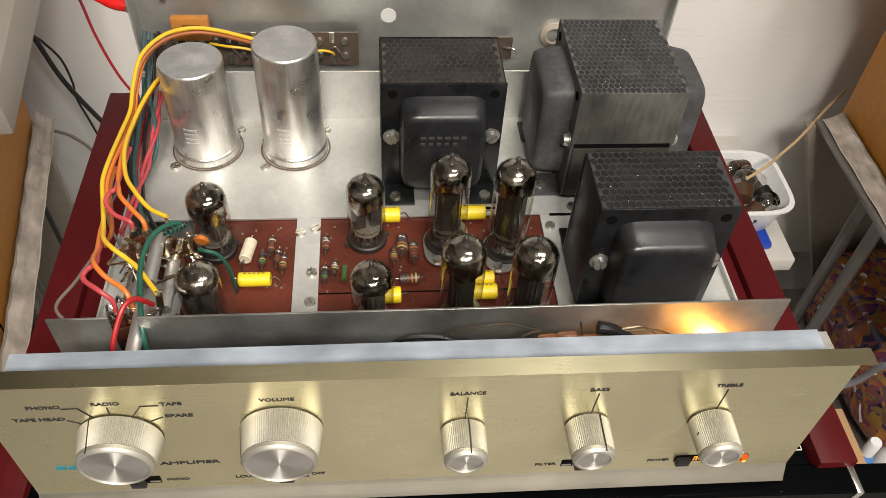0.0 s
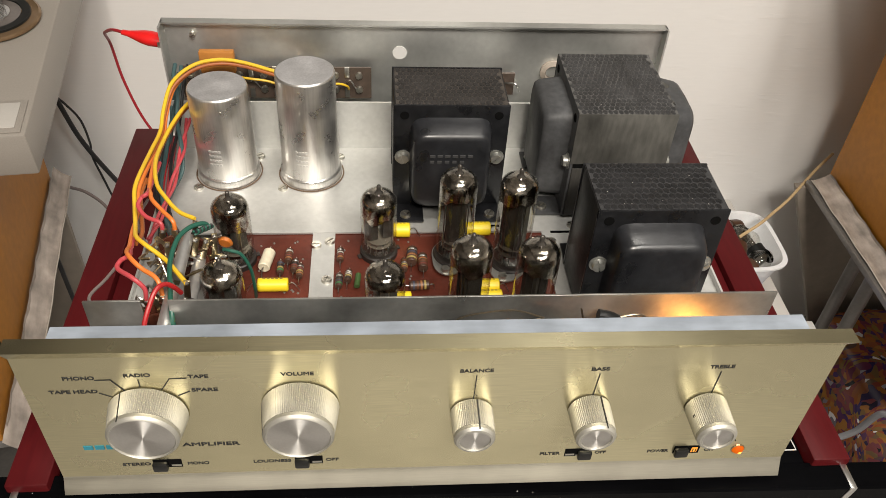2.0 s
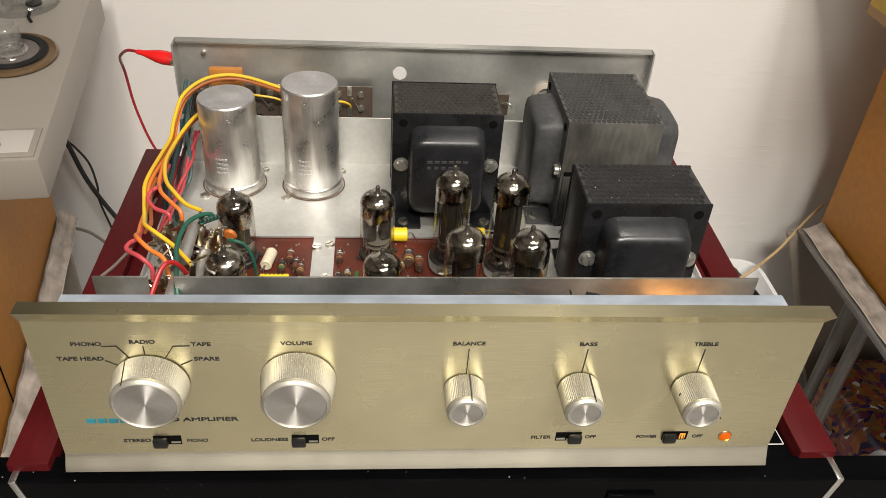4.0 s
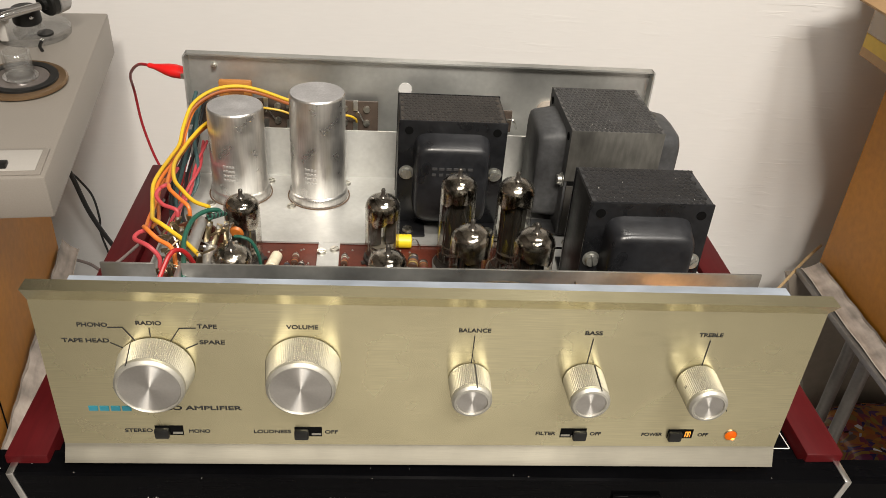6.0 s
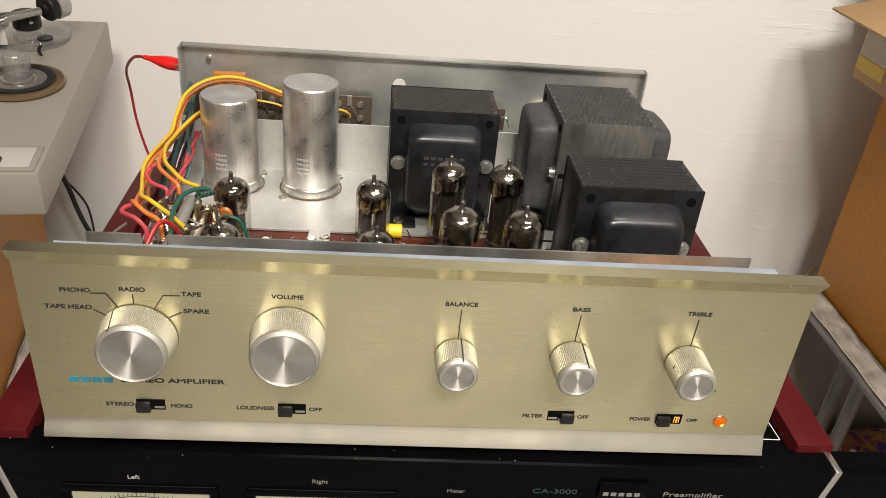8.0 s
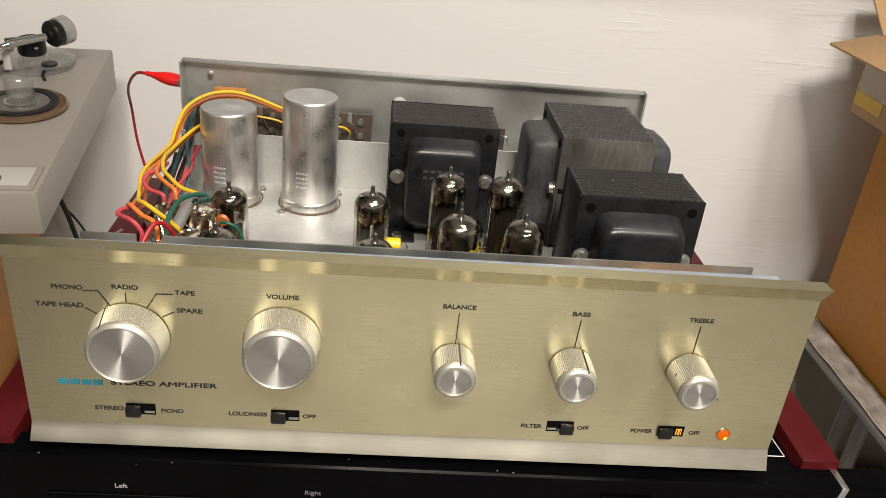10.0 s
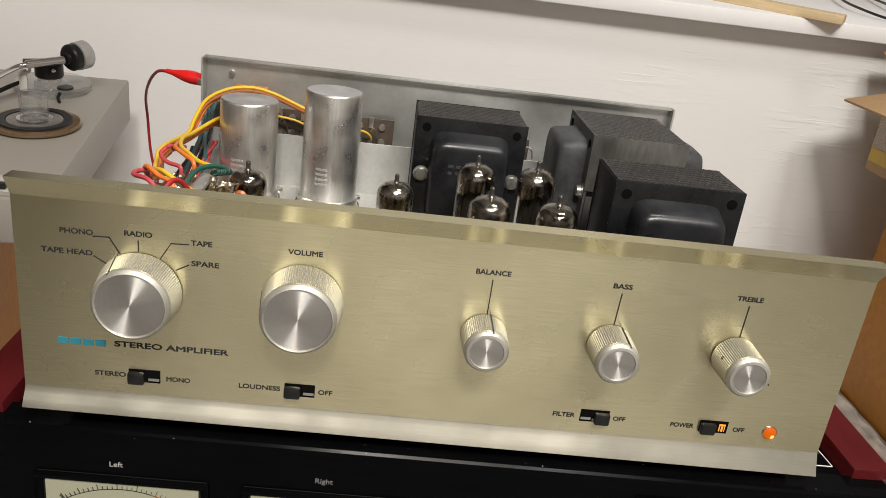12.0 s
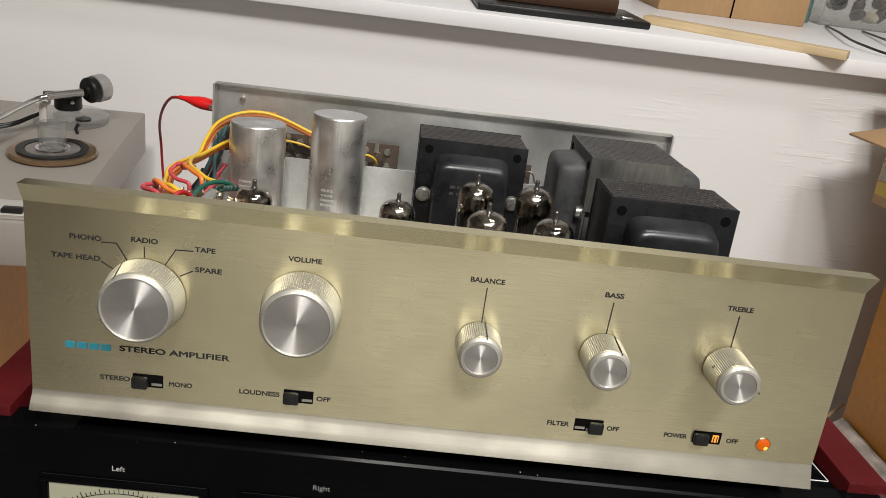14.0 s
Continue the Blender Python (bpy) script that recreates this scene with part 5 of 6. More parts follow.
part("button", box(-0.0500, -0.0325, 0.0100, 0.0200, 0.0028, 0.0066, 0.001), PLASTIC_BLACK, TT, "black rectangular push button")
MAT_C = Matrix.Translation((-0.0562, 0.1805, 0.0))
disc = part("glass_disc", lathe([(0, 0.0005), (0.042, 0.0005), (0.0440, 0.0020), (0.0440, 0.0036), (0.042, 0.0050), (0.034, 0.0052), (0, 0.0052)], 56, None, MAT_C), AMBER, TT, "amber-edged round glass disc")
part("dark_ring", lathe([(0.027, 0.0053), (0.0275, 0.0072), (0.035, 0.0072), (0.0355, 0.0053)], 56, None, MAT_C), PLASTIC_BLACK, disc)
part("smoked_centre", lathe([(0, 0.0065), (0.0265, 0.0065), (0.0265, 0.0052), (0, 0.0052)], 48, None, MAT_C), SMOKED, disc)
part("bright_ring", lathe([(0.0130, 0.0066), (0.0132, 0.0082), (0.0170, 0.0082), (0.0172, 0.0066)], 48, None, MAT_C), CHROME, disc)
part("clear_cylinder", lathe([(0, 0.0070), (0.0135, 0.0070), (0.0135, 0.0330), (0.0125, 0.0345), (0.0112, 0.0345), (0.0110, 0.0120), (0, 0.0120)], 32, None, MAT_C), CLEAR, disc, "clear acrylic cylinder")
ARM_C = Matrix.Translation((-0.0715, 0.3050, 0.0))
PIV_C = Matrix.Translation((-0.0700, 0.2900, 0.0))
base = part("arm_base", lathe([(0, 0.0), (0.040, 0.0), (0.041, 0.001), (0.041, 0.0075), (0.0395, 0.0090), (0, 0.0090)], 48, None, ARM_C), CLEAR, TT, "clear round tonearm base")
part("pillar", lathe([(0.0170, 0.0090), (0.0160, 0.0135), (0.0125, 0.0150), (0.0125, 0.0195), (0.0, 0.0195)], 32, None, PIV_C), CLEAR, base)
part("pivot", lathe([(0, 0.0190), (0.0140, 0.0190), (0.0150, 0.0205), (0.0150, 0.0345), (0.0138, 0.0360), (0, 0.0360)], 36, None, PIV_C), PLASTIC_BLACK, base, "black pivot housing")
part("pivot_screw", lathe([(0, 0.0), (0.0022, 0.0), (0.0022, 0.0016), (0.0012, 0.0026), (0, 0.0027)], 16, None, axis_to((-0.0620, 0.2765, 0.0300), (0.5, -0.86, 0))), CHROME, base, "bright pivot screw")
PALE_PLASTIC = mat("pale_grey_plastic", (0.55, 0.53, 0.50), 0.35, 0, 0.04, 300)
part("arm_bracket", box(-0.0935, -0.0850, 0.2600, 0.2640, 0.0090, 0.0330, 0.0012), PALE_PLASTIC, TT, "pale upright bracket")
part("arm_hook", tube([(-0.0860, 0.2600, 0.0300), (-0.0815, 0.2590, 0.0320), (-0.0810, 0.2585, 0.0370), (-0.0850, 0.2580, 0.0395)], 0.0016, 10), PALE_PLASTIC, TT, "pale lift hook")
part("lift_stub", tube([(-0.0520, 0.2560, 0.0), (-0.0535, 0.2555, 0.0060), (-0.0505, 0.2550, 0.0120)], 0.0018, 10), PLASTIC_BLACK, TT, "short black lift lever")
part("rest_pad", lathe([(0, 0.0112), (0.0082, 0.0112), (0.0086, 0.0104), (0.0086, 0.0091), (0, 0.0091)], 28, None, Matrix.Translation((-0.0520, 0.2815, 0))), PLASTIC_BLACK, TT, "small black pad")
arm = part("tonearm", tube([(-0.0500, 0.2760, 0.0432), (-0.0650, 0.2640, 0.0425), (-0.0815, 0.2510, 0.0415)], 0.0043, 16), CHROME, TT, "chrome tonearm tube")
part("thin_tube", tube([(-0.0800, 0.2522, 0.0415), (-0.0900, 0.2440, 0.0390), (-0.1000, 0.2150, 0.0360), (-0.1090, 0.1800, 0.0330), (-0.1350, 0.1000, 0.0270), (-0.1650, 0.0600, 0.0250)], 0.0030, 14), CHROME, arm, "long slender arm tube")
part("head_block", box(-0.0880, -0.0640, 0.2590, 0.2680, 0.0380, 0.0445, 0.0012, m=Matrix.Translation((-0.076, 0.2635, 0)) @ pose(0, 0, 0, 0, 0, 20) @ Matrix.Translation((0.076, -0.2635, 0))), mat("dark_steel", (0.09, 0.09, 0.095), 0.3, 0.8, 0.05, 300), arm, "dark steel bearing block")
wt_d = Vector((0.58, 0.80, 0.06)).normalized()
wt_p = Vector((-0.0480, 0.2775, 0.0440))
part("counterweight", lathe([(0, -0.001), (0.0060, -0.001), (0.0065, 0.0030), (0.0128, 0.0034), (0.0146, 0.0055), (0.0146, 0.0120), (0.0130, 0.0136), (0, 0.0136)], 40, None, axis_to(wt_p, wt_d)), PLASTIC_BLACK, arm, "black knurled counterweight")
part("weight_ring", lathe([(0.0120, 0.0130), (0.0152, 0.0135), (0.0156, 0.0150), (0.0156, 0.0260), (0.0145, 0.0275), (0, 0.0275)], 40, None, axis_to(wt_p, wt_d)), mat("pale_smoked_dial", (0.42, 0.41, 0.40), 0.16, 0.4, 0.05, 300), arm, "shiny grey dial ring")
for dy in (0.0, 0.010):
    part("cable", tube([(-0.175, 0.205 + dy, 0.004), (-0.140, 0.225 + dy, 0.006), (-0.1150, 0.236 + dy, 0.010), (-0.1020, 0.252 + dy, 0.014), (-0.0900, 0.272, 0.018)], 0.0018, 8), PLASTIC_BLACK, TT)

# ---- lugs at the wire ends ----
for x, y, z in ((-0.1180, 0.1000, 0.0800), (-0.1270, 0.0945, 0.0790), (-0.1345, 0.0985, 0.0755), (-0.1250, 0.0490, 0.0790), (-0.1325, 0.0490, 0.0770), (-0.1145, 0.0545, 0.0825), (-0.1160, 0.0880, 0.0790), (-0.1120, 0.0905, 0.0760), (-0.1090, 0.0960, 0.0740), (-0.1370, 0.0920, 0.0710), (-0.1310, 0.0900, 0.0740)):
    lug = part("wire_lug", box(-0.0015, 0.0015, -0.0003, 0.0003, -0.009, 0.003, 0.0002, m=pose(x, y, z, random.uniform(-20, 20), random.uniform(-25, 25), random.uniform(-40, 40))), BRASS, AMP, "brass solder lug")
    part("solder", lathe([(0, -0.0012), (0.0011, -0.0006), (0.0013, 0.0004), (0.0007, 0.0014), (0, 0.0016)], 10, None, pose(x, y, z + 0.001)), WIRE_METAL, lug)
for k in range(4):  # dark strands twisted about the green wire's end
    pts = []
    for i in range(14):
        a, d = 1.1 * i + 1.57 * k, 0.0009 * i
        pts.append((-0.1165 + 0.62 * d + 0.0012 * math.cos(a), 0.0895 + 0.52 * d, 0.0835 - 0.05 * d + 0.0012 * math.sin(a)))
    part("twisted_strand", tube(pts, 0.0006, 6, step=3), COL["green"] if k % 2 else COL["black"], AMP)

# ---- dust, set screw ----
DUST = mat("white_dust_fleck", (0.6, 0.58, 0.55), 0.8)


def flecks(parent, n, x0, x1, y0, y1, z, seed):
    """A few specks of dust lying on a flat top."""
    random.seed(seed)
    bm = bmesh.new()
    for k in range(n):
        p = Vector((random.uniform(x0, x1), random.uniform(y0, y1), z))
        s = random.uniform(0.00012, 0.00034)
        lathe([(0, s * 0.5), (s, s * 0.2), (s * 0.8, -s * 0.2), (0, -s * 0.3)], 6, bm, Matrix.Translation(p) @ Matrix.Diagonal((1, random.uniform(0.5, 1.4), 1, 1)))
    part("dust", bm, DUST, parent, "specks of white dust")["kind"] = "stuff"


flecks(T3, 8, -0.030, 0.030, -0.018, 0.014, 0.1050, 4)
flecks(T2, 7, -0.030, 0.030, -0.024, 0.024, 0.1070, 6)
flecks(PRE, 18, -0.215, 0.225, -0.0095, 0.0110, PT + 0.00005, 9)
flecks(PRE, 14, 0.170, 0.200, 0.016, 0.20, PT - 0.00395, 12)
treble = [o for o in AMP.children if o.get("label", "").endswith("treble knob")][0]
part("set_screw", rod((-0.0078, -0.0085, 0.0030), (-0.0086, -0.0085, 0.0033), 0.0008, 10), HOLE, treble, "small dark set screw")

# ---- loudspeakers in film, on metal stands ----
FILM = mat("cloudy_plastic_film", (0.30, 0.258, 0.225), 0.18, 0, 0.25, 60, 0.0016, 34, (2.2, 0.45, 1), 0.45, 26)
STAND_M = mat("grey_stand_metal", (0.20, 0.19, 0.18), 0.4, 0.6, 0.08, 200, 0, 200, (1, 1, 1), 0.1, 20)


def loudspeaker(loc, rz, side, height, label):
    """side: +1 when the cabinet's inner face looks to +x."""
    sp = thing("loudspeaker", label, "loudspeaker", loc, rz, "loudspeakers either side")
    x0, x1 = (-0.30, 0.0) if side > 0 else (0.0, 0.30)
    part("cabinet", box(x0, x1, -0.13, 0.29, 0.0, height, 0.0025), VENEER, sp, "orange-brown veneered cabinet")
    part("seam", box(side * 0.0008 - 0.0006, side * 0.0008 + 0.0006, -0.052, -0.0508, 0.0, height), HOLE, sp)

    def hem(u, v):
        y = -0.14 + (0.45 if side > 0 else 0.425) * u
        w = math.sin(u * 9 + 0.6) * math.sin(u * 23 + 1)
        out = side * (0.002 + v * ((0.0185 if side > 0 else 0.0240) + 0.0007 * w))
        if side < 0:  # lies on the wider top plate of its stand
            return Vector((out, y, 0.012 * (1 - v) ** 2 + 0.0012 + 0.0006 * (1 + math.sin(u * 37 + v * 5))))
        return Vector((out, y, 0.012 * (1 - v) ** 2 - 0.007 * v + 0.0004 * math.sin(u * 31 + v * 3) * v))

    part("film_hem", sheet(140, 8, hem), FILM, sp, "bunched cloudy plastic film", smooth=80)
    # paler bead along the hem, its colour standing in for a gloss highlight
    part("hem_edge", tube([hem(k / 24, 1.0) + Vector((0, 0, 0.0006)) for k in range(25)], 0.0009, 6, step=3), mat("film_edge_highlight", (0.42, 0.38, 0.33), 0.18, 0.1, 0.1, 200), sp, "pale bead standing in for the highlight on the film's edge")
    part("film_wrap", sheet(30, 3, lambda u, v: Vector((side * (0.0035 + 0.001 * math.sin(u * 50)), -0.12 + 0.40 * u, 0.010 + 0.006 * v))), FILM, sp, smooth=80)
    return sp


loudspeaker((-0.4120, 0.40, -0.345), 9.5, 1, 0.238, "orange-brown loudspeaker in cloudy plastic film under the turntable")
loudspeaker((0.634, 0.40, -0.345), 0, -1, 0.325, "orange-brown loudspeaker in cloudy plastic film under a carton")


def speaker_stand(loc, rz, side, label):
    st = thing("speaker_stand", label, "stand", loc, rz, "stands under the loudspeakers")
    x0, x1 = (-0.30, 0.004) if side > 0 else (-0.004, 0.30)
    part("top_plate", box(x0, x1, -0.13, 0.29, 0.388, 0.398, 0.002), STAND_M, st)
    part("base_plate", box(x0, x1, -0.13, 0.29, 0.0, 0.012, 0.002), STAND_M, st)
    board = box(x0 - (0.014 if side < 0 else 0), x1, 0.285, 0.297, 0.0, 0.388, 0.002)
    for v in board.verts:  # one long edge runs in towards the floor
        if side < 0 and v.co.x < 0.1:
            v.co.x += 0.43 * (0.388 - v.co.z)
    part("back_panel", board, mat("dark_grey_board", (0.21, 0.180, 0.148), 0.5, 0, 0.08, 60, 0, 60, (1, 1, 1), 0.1, 8), st, "dark grey back board")
    for px, py in ((-side * 0.047, 0.180), (-side * 0.030, 0.118), (-side * 0.26, 0.18), (-side * 0.26, -0.10)):
        part("post", rod((px, py, 0.012), (px, py, 0.388), 0.009, 18), STAND_M, st, "satin grey metal post")
    return st


FZ = -0.76
speaker_stand((-0.4120, 0.40, -0.3585 - 0.385), 9.5, 1, "grey metal loudspeaker stand with chrome posts")
speaker_stand((0.607, 0.40, -0.3585 - 0.385), 0, -1, "grey metal loudspeaker stand with chrome posts beside the tub")

# ---- cartons ----
TAPE = thin_glass("clear_packing_tape", (0.86, 0.80, 0.66), 0.12, 1.5, 0.12)
CT = thing("carton", "open brown cardboard carton with spread flaps", "carton", (0.588, 0.40, -0.0195))
for x0, x1, y0, y1 in ((0.0, 0.004, 0.0, 0.30), (0.296, 0.30, 0.0, 0.30), (0.004, 0.296, 0.0, 0.004), (0.004, 0.296, 0.296, 0.30)):
    part("wall", box(x0, x1, y0, y1, 0.0, 0.098), CARD, CT)
part("bottom", box(0.004, 0.296, 0.004, 0.296, 0.0, 0.004), CARD, CT)
part("flap", box(-0.060, 0.0, 0.004, 0.296, -0.0015, 0.0015, 0.0005, m=pose(0.001, 0, 0.0985, 0, -14, 0)), CARD, CT, "flap bent outwards")
part("flap", box(0.010, 0.29, 0.0, 0.070, -0.0015, 0.0015, 0.0005, m=pose(0, 0.299, 0.0985, 38, 0, 0)), CARD, CT, "flap bent outwards")
part("tape", box(-0.0006, -0.0002, 0.20, 0.298, 0.030, 0.075), TAPE, CT, "strip of clear tape")
part("yellow_label", box(-0.0006, -0.0002, 0.235, 0.298, 0.012, 0.029), mat("yellow_label_paper", (0.62, 0.40, 0.03), 0.5, 0, 0.05, 100), CT)
CT2 = thing("carton", "closed brown cardboard carton inside the open one", "carton", (0.632, 0.42, -0.0153))
part("body", box(0.0, 0.26, 0.0, 0.255, 0.0, 0.26, 0.002), CARD, CT2)
part("lid_gap", box(-0.0004, 0.0, 0.01, 0.25, 0.150, 0.1512), HOLE, CT2)

# ---- shelf with tub of spare tubes, cord ----
structure("side_shelf", box(0.30, 0.562, 0.535, WY, -0.494, -0.470, 0.003), mat("off_white_shelf_paint", (0.58, 0.555, 0.52), 0.6, 0, 0.03, 60, 0, 60, (1, 1, 1), 0.08, 6), "off-white painted low shelf on the wall", "shelf")
BLUE = mat("blue_plastic", (0.02, 0.06, 0.40), 0.4, 0, 0.05, 200)
TUBW = mat("white_plastic_tub", (0.74, 0.75, 0.76), 0.35, 0, 0.03, 200)
BT = thing("blue_lid", "flat blue plastic lid under the tub", "lid", (0.470, 0.615, -0.470))
part("plate", box(-0.070, 0.062, -0.062, 0.055, 0.0, 0.012, 0.005), BLUE, BT)
TUB = thing("plastic_tub", "white plastic tub holding spare glass tubes", "tub", (0.470, 0.622, -0.458))


def round_rect(w, d, q, n=48):
    out = []
    for k in range(n):
        a = 2 * math.pi * k / n
        c, s2 = math.cos(a), math.sin(a)
        out.append((w * math.copysign(abs(c) ** q, c), d * math.copysign(abs(s2) ** q, s2)))
    return out


bm = bmesh.new()
rings = []
for w, d, z in ((0.060, 0.042, 0.0), (0.066, 0.050, 0.006), (0.078, 0.060, 0.052), (0.083, 0.065, 0.054), (0.083, 0.065, 0.057), (0.077, 0.059, 0.057), (0.064, 0.048, 0.008), (0.058, 0.040, 0.004)):
    rings.append([bm.verts.new((x, y, z)) for x, y in round_rect(w, d, 0.45)])
for a, b in zip(rings, rings[1:]):
    for k in range(48):
        bm.faces.new((a[k], a[(k + 1) % 48], b[(k + 1) % 48], b[k]))
bm.faces.new(rings[-1])
bm.faces.new(rings[0][::-1])
part("body", bm, TUBW, TUB, smooth=50)
random.seed(8)
for k, (x, y, z, a) in enumerate(((0.048, -0.030, 0.042, 30), (0.045, 0.010, 0.044, 110), (0.012, 0.032, 0.048, 200), (-0.005, -0.010, 0.042, 300), (0.022, 0.000, 0.060, 70))):
    sp = thing("spare_tube", "loose glass vacuum tube lying in the tub", "vacuum tube", (0.470 + x, 0.622 + y, -0.458 + z), a, "spare tubes in the tub")
    lie = pose(0, 0, 0, 0, 78, 0)
    prof = [(0.0, -0.02), (0.013, -0.02)] + [(0.0165 * math.sin(math.pi * (0.25 + 0.75 * i / 10)) + 0.0005, -0.012 + 0.034 * i / 10) for i in range(11)]
    part("bulb", lathe(prof[:-1] + [(0, 0.0225)], 24, None, lie), GLASS, sp, smooth=60)
    part("base", lathe([(0, -0.034), (0.0125, -0.034), (0.0135, -0.030), (0.0135, -0.014), (0, -0.014)], 20, None, lie), PLASTIC_BLACK if k % 2 else BROWN, sp)
    part("electrodes", box(-0.006, 0.006, -0.004, 0.004, -0.012, 0.012, 0.001, m=lie), GREY_ANODE, sp)
    part("getter", lathe([(0.0, 0.0215), (0.007, 0.020), (0.012, 0.015)], 20, None, lie), GETTER, sp)
CORD = thing("cord", "thin tan cord running from the tub to the loudspeaker", "cord", (0.485, 0.609, -0.385))
part("strand", tube([(0, 0, 0.0), (0.030, 0.012, 0.014), (0.060, 0.038, 0.012), (0.088, 0.058, 0.020), (0.118, 0.084, 0.030), (0.150, 0.114, 0.034), (0.190, 0.150, 0.036)], 0.0022, 8), mat("tan_cord", (0.45, 0.32, 0.17), 0.7, 0, 0.1, 300), CORD)

# ---- printed bag and cables low on the right ----
PRINT = bpy.data.materials.new("bright_printed_film")
PRINT.use_nodes = True
nt = PRINT.node_tree
tc = nt.nodes.new("ShaderNodeTexCoord")
warp = nt.nodes.new("ShaderNodeTexNoise")
warp.inputs["Scale"].default_value = 14
addv = nt.nodes.new("ShaderNodeVectorMath")
addv.operation = "MULTIPLY_ADD"
addv.inputs[1].default_value = (0.10, 0.10, 0.10)
nt.links.new(tc.outputs["Object"], warp.inputs["Vector"])
nt.links.new(warp.outputs["Color"], addv.inputs[0])
nt.links.new(tc.outputs["Object"], addv.inputs[2])
vor = nt.nodes.new("ShaderNodeTexVoronoi")
vor.inputs["Scale"].default_value = 105
nt.links.new(addv.outputs[0], vor.inputs["Vector"])
one = nt.nodes.new("ShaderNodeSeparateColor")
nt.links.new(vor.outputs["Color"], one.inputs[0])
ramp = nt.nodes.new("ShaderNodeValToRGB")
cr = ramp.color_ramp
for pos, c in ((0.08, (0.05, 0.035, 0.14)), (0.22, (0.17, 0.035, 0.08)), (0.36, (0.34, 0.09, 0.03)), (0.50, (0.40, 0.18, 0.04)), (0.64, (0.27, 0.05, 0.045)), (0.78, (0.28, 0.17, 0.04)), (0.93, (0.06, 0.035, 0.08))):
    e = cr.elements.new(pos)
    e.color = (*c, 1)
nt.links.new(one.outputs[0], ramp.inputs[0])
nt.links.new(ramp.outputs[0], nt.nodes["Principled BSDF"].inputs["Base Color"])
nt.nodes["Principled BSDF"].inputs["Roughness"].default_value = 0.25
BAG = thing("printed_bag", "crumpled bag of brightly printed film on the stand's base", "bag", (0.690, 0.33, -0.7310))


def bag(u, v):
    a = 2 * math.pi * u
    b = math.pi * v
    x = 0.135 + 0.135 * math.copysign(abs(math.cos(a)) ** 0.4, math.cos(a)) * math.sin(b) ** 0.4
    y = 0.17 + 0.17 * math.copysign(abs(math.sin(a)) ** 0.4, math.sin(a)) * math.sin(b) ** 0.4
    z = 0.080 - 0.080 * math.copysign(abs(math.cos(b)) ** 0.5, math.cos(b))
    n = noise.noise(Vector((x * 22, y * 22, z * 22)))
    return Vector((x, y, max(0.0, z + 0.012 * n * math.sin(b))))


part("pouch", sheet(60, 30, bag), PRINT, BAG, smooth=25)
part("folded_neck", sheet(36, 10, lambda u, v: Vector((0.05 + 0.17 * u, 0.010 - 0.035 * v, 0.150 + 0.012 * math.sin(u * 21) * v - 0.05 * v * v + 0.006 * math.sin(u * 47 + 3 * v)))), PRINT, BAG, "folded-over printed film neck", smooth=25)
WB = thing("clear_bag", "crumpled cloudy plastic bag beside the printed bag", "bag", (0.56, 0.34, -0.7600))
part("film", sheet(30, 16, lambda u, v: Vector((0.045 * math.cos(2 * math.pi * u) * math.sin(math.pi * v), 0.07 * math.sin(2 * math.pi * u) * math.sin(math.pi * v), 0.08 - 0.08 * math.cos(math.pi * v))) * (1 + 0.25 * noise.noise(Vector((5 * math.cos(6.28 * u), 5 * math.sin(6.28 * u), 7 * v))))), FILM, WB, smooth=20)
GC = thing("grey_cable", "grey power cable behind the preamplifier", "cable", (0.25, 0.10, -0.12))
part("sheath", tube([(-0.02, 0.10, -0.30), (0.10, 0.18, -0.36), (0.24, 0.21, -0.335), (0.283, 0.21, -0.309), (0.296, 0.197, -0.257), (0.33, 0.16, -0.30), (0.36, 0.10, -0.45), (0.37, 0.08, -0.636)], 0.0040, 10), mat("grey_cable_sheath", (0.13, 0.13, 0.14), 0.5, 0, 0.05, 200), GC)

LOWBOX = thing("carton", "small plain cardboard box standing on the floor", "carton", (0.512, 0.16, FZ))
part("body", box(0.0, 0.020, 0.0, 0.140, 0.0, 0.290, 0.002), CARD, LOWBOX)
for bx, col, lab in ((0.556, (0.06, 0.22, 0.55), "blue plastic bottle with a white cap on the floor"), (0.590, (0.62, 0.60, 0.58), "white plastic bottle with a white cap on the floor")):
    bottle = thing("bottle", lab, "bottle", (bx, 0.255, FZ), 0, "bottles on the floor")
    part("body", lathe([(0, 0), (0.0125, 0), (0.0140, 0.003), (0.0140, 0.235), (0.0110, 0.255), (0.0060, 0.262), (0, 0.262)], 24), mat("bottle_" + lab.split()[0], col, 0.3, 0, 0.05, 200), bottle)
    part("cap", lathe([(0, 0.262), (0.0075, 0.262), (0.0075, 0.285), (0.0065, 0.288), (0, 0.288)], 20), TUBW, bottle, "white screw cap")

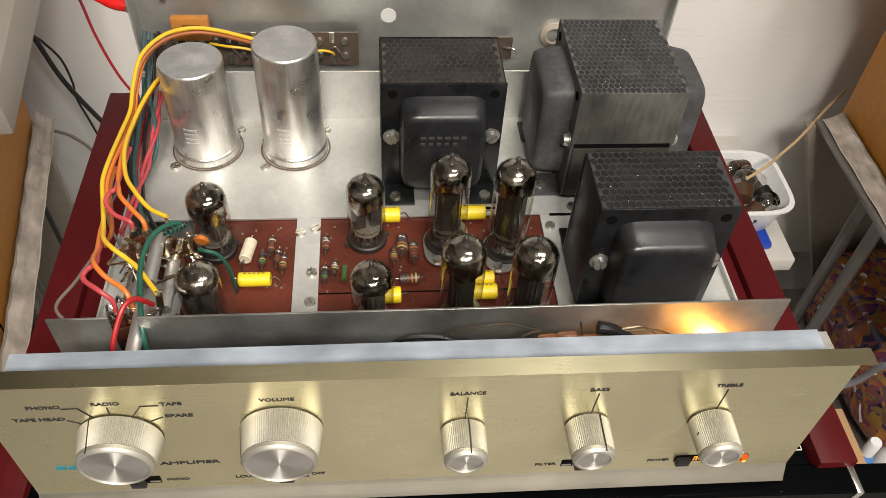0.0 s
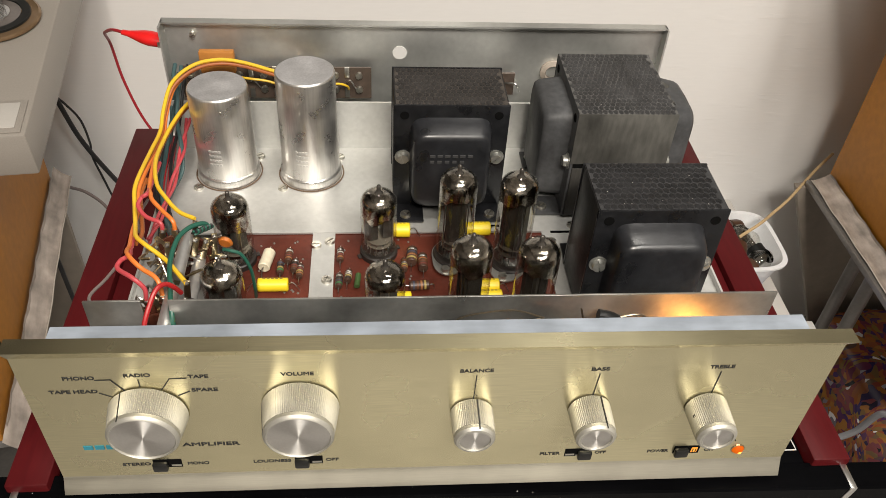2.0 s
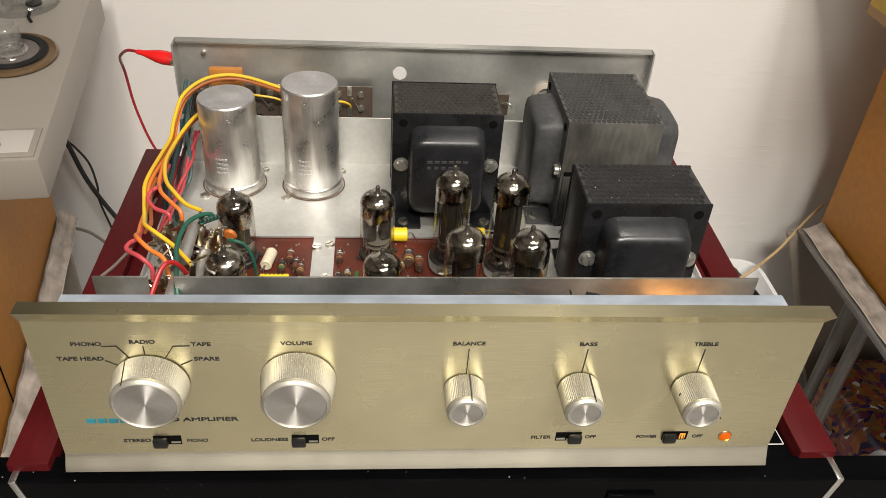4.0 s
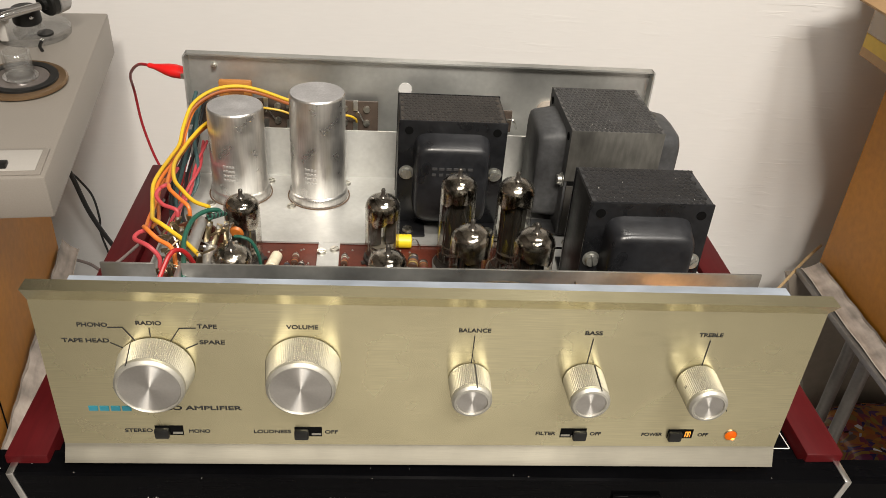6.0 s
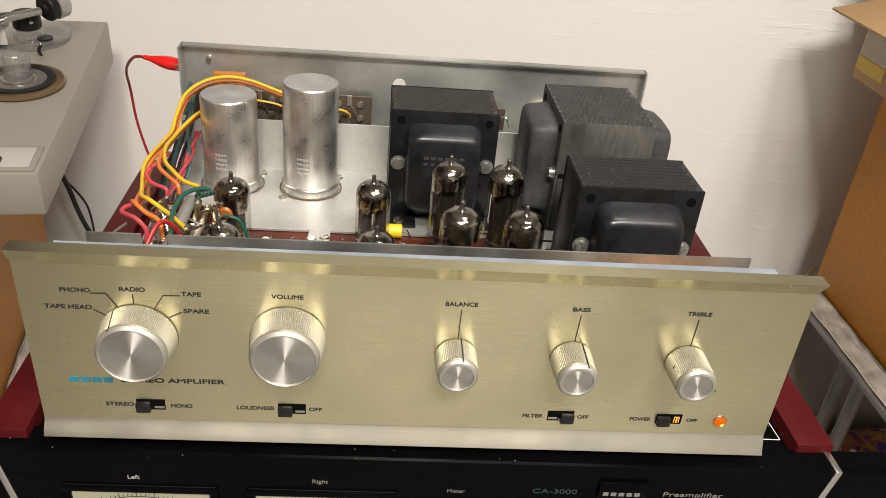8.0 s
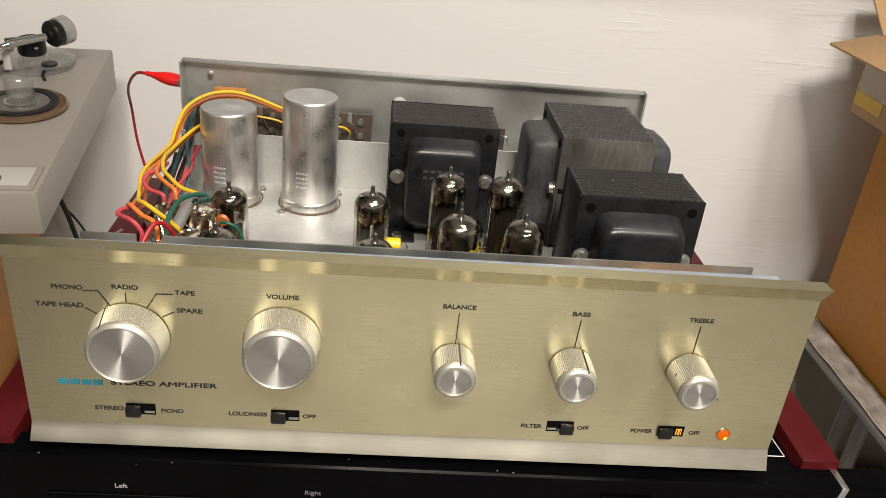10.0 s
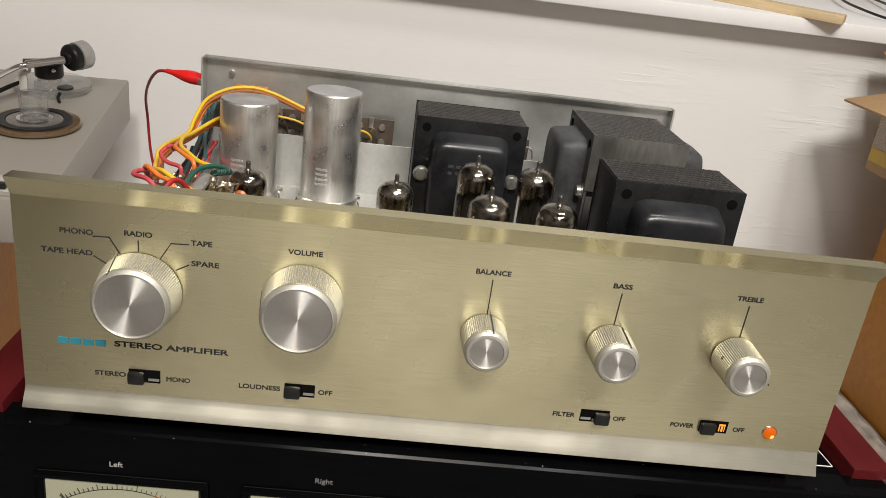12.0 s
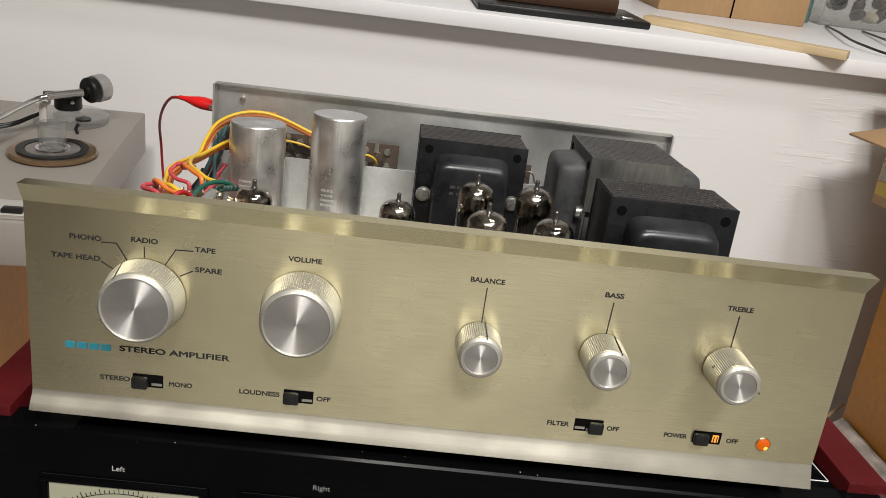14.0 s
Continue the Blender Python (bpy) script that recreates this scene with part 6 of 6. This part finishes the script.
# ---- cables behind the turntable ----
for r, pts, lab in ((0.0034, [(-0.475, 0.755, -0.160), (-0.464, 0.76, -0.225), (-0.452, 0.76, -0.265), (-0.437, 0.76, -0.325), (-0.408, 0.76, -0.390), (-0.35, 0.74, -0.470), (-0.30, 0.72, -0.60), (-0.28, 0.70, -0.755)], "thick black cable hanging behind the turntable"),
                    (0.0016, [(-0.478, 0.765, -0.200), (-0.462, 0.766, -0.250), (-0.446, 0.766, -0.272), (-0.432, 0.766, -0.298), (-0.428, 0.766, -0.335), (-0.430, 0.766, -0.362), (-0.421, 0.766, -0.415), (-0.40, 0.75, -0.50), (-0.38, 0.74, -0.757)], "thin black cable hanging behind the turntable"),
                    (0.0022, [(-0.476, 0.705, -0.352), (-0.45, 0.70, -0.362), (-0.42, 0.695, -0.372), (-0.39, 0.68, -0.40), (-0.36, 0.66, -0.50), (-0.35, 0.65, -0.757)], "thin grey cable hanging by the stand"),
                    (0.0030, [(-0.440, 0.585, -0.361), (-0.437, 0.583, -0.395), (-0.433, 0.578, -0.445), (-0.425, 0.57, -0.52), (-0.40, 0.55, -0.63), (-0.37, 0.53, -0.757)], "black cable hanging by the stand")):
    cb = thing("cable", lab, "cable", pts[-1], 0, "cables behind the stack")
    base = Vector(pts[-1])
    part("sheath", tube([Vector(p) - base for p in pts], r, 9), COL["grey"] if "grey" in lab else COL["black"], cb)

# ---- rack under the preamplifier ----
RK = thing("equipment_rack", "black metal rack under the preamplifier", "rack", (0.0085, 0.15, FZ))
part("shelf", box(-0.225, 0.225, -0.15, 0.16, 0.645, 0.660, 0.002), GLOSS_BLACK, RK)
for sx in (-1, 1):
    for sy in (-0.13, 0.14):
        part("leg", box(sx * 0.205 - 0.012, sx * 0.205 + 0.012, sy - 0.012, sy + 0.012, 0.0, 0.645, 0.002), GLOSS_BLACK, RK)

# ---- things on the ledge ----
TURN_L = LEDGE_POSE.to_3x3().to_4x4()


def ledge_thing(name, label, category, x, y, rz=0.0):
    ob = thing(name, label, category)
    ob.matrix_world = Matrix.Translation(on_ledge(x, y)) @ TURN_L @ pose(0, 0, 0, 0, 0, rz)
    return ob


BX = ledge_thing("carton", "brown cardboard carton on the white ledge", "carton", 0.385, 1.15)
part("body", box(0.0, 0.262, 0.0, 0.20, 0.0, 0.16, 0.002), CARD, BX)
part("seam", box(0.128, 0.131, -0.0006, 0.0, 0.0, 0.16), HOLE, BX)
PN = ledge_thing("black_panel", "flat black equipment panel lying on the ledge", "panel", 0.05, 0.80, 2)
part("body", box(0.0, 0.235, 0.0, 0.14, 0.0, 0.010, 0.003), PLASTIC_BLACK, PN)
part("raised_back", box(0.03, 0.20, 0.05, 0.13, 0.010, 0.030, 0.003), BROWN, PN)
part("silver_tab", box(0.195, 0.210, 0.004, 0.012, 0.010, 0.0125, 0.001), SILVER, PN)
SK = ledge_thing("wood_strip", "pale wooden strip lying across the ledge", "strip", 0.300, 0.900, -33)
part("strip", box(0.0, 0.275, -0.014, 0.014, 0.0, 0.011, 0.0015), mat("pale_pine", (0.60, 0.46, 0.27), 0.55, 0, 0.12, 200, 0, 200, (0.05, 1, 1), 0.08, 20), SK)
BN = ledge_thing("clear_bin", "clear plastic bin of small parts on the ledge", "bin", 0.72, 1.25)
for x0, x1, y0, y1 in ((0, 0.003, 0, 0.2), (0.247, 0.25, 0, 0.2), (0.003, 0.247, 0, 0.003), (0.003, 0.247, 0.197, 0.2)):
    part("side", box(x0, x1, y0, y1, 0.0, 0.11), CLEAR, BN)
part("bottom", box(0.003, 0.247, 0.003, 0.197, 0.0, 0.003), CLEAR, BN)
random.seed(21)
for k in range(14):
    c = random.choice((SCREW, CREAM, BROWN, GREY_ANODE, TUBW))
    x, y, z = random.uniform(0.02, 0.22), random.uniform(0.01, 0.08), random.uniform(0.003, 0.07)
    part("small_part", lathe([(0, 0), (0.010, 0.001), (0.011, 0.02), (0.006, 0.03), (0, 0.032)], 12, None, Matrix.Translation((x, y, z)) @ pose(0, 0, 0, random.uniform(0, 90), random.uniform(0, 90))), c, BN)
TL = ledge_thing("teal_bottle", "teal plastic container beside the bin", "container", 0.685, 1.27)
part("body", lathe([(0, 0), (0.020, 0), (0.022, 0.004), (0.022, 0.08), (0.012, 0.10), (0, 0.10)], 24), mat("teal_plastic", (0.12, 0.22, 0.21), 0.4, 0, 0.05, 200), TL)
for k, pts in enumerate(([(0.72, 1.22), (0.66, 1.05), (0.62, 0.90), (0.66, 0.82), (0.80, 0.80)], [(0.78, 1.20), (0.72, 1.00), (0.70, 0.90), (0.78, 0.84), (0.95, 0.83)])):
    cb = thing("cable", "thin black cable lying on the ledge", "cable", (0, 0, 0), 0, "cables on the ledge")
    part("sheath", tube([on_ledge(x, y) + Vector((0, 0, 0.0022 + 0.006 * (0 < i < 3))) for i, (x, y) in enumerate(pts)], 0.0018, 7), COL["black"], cb)
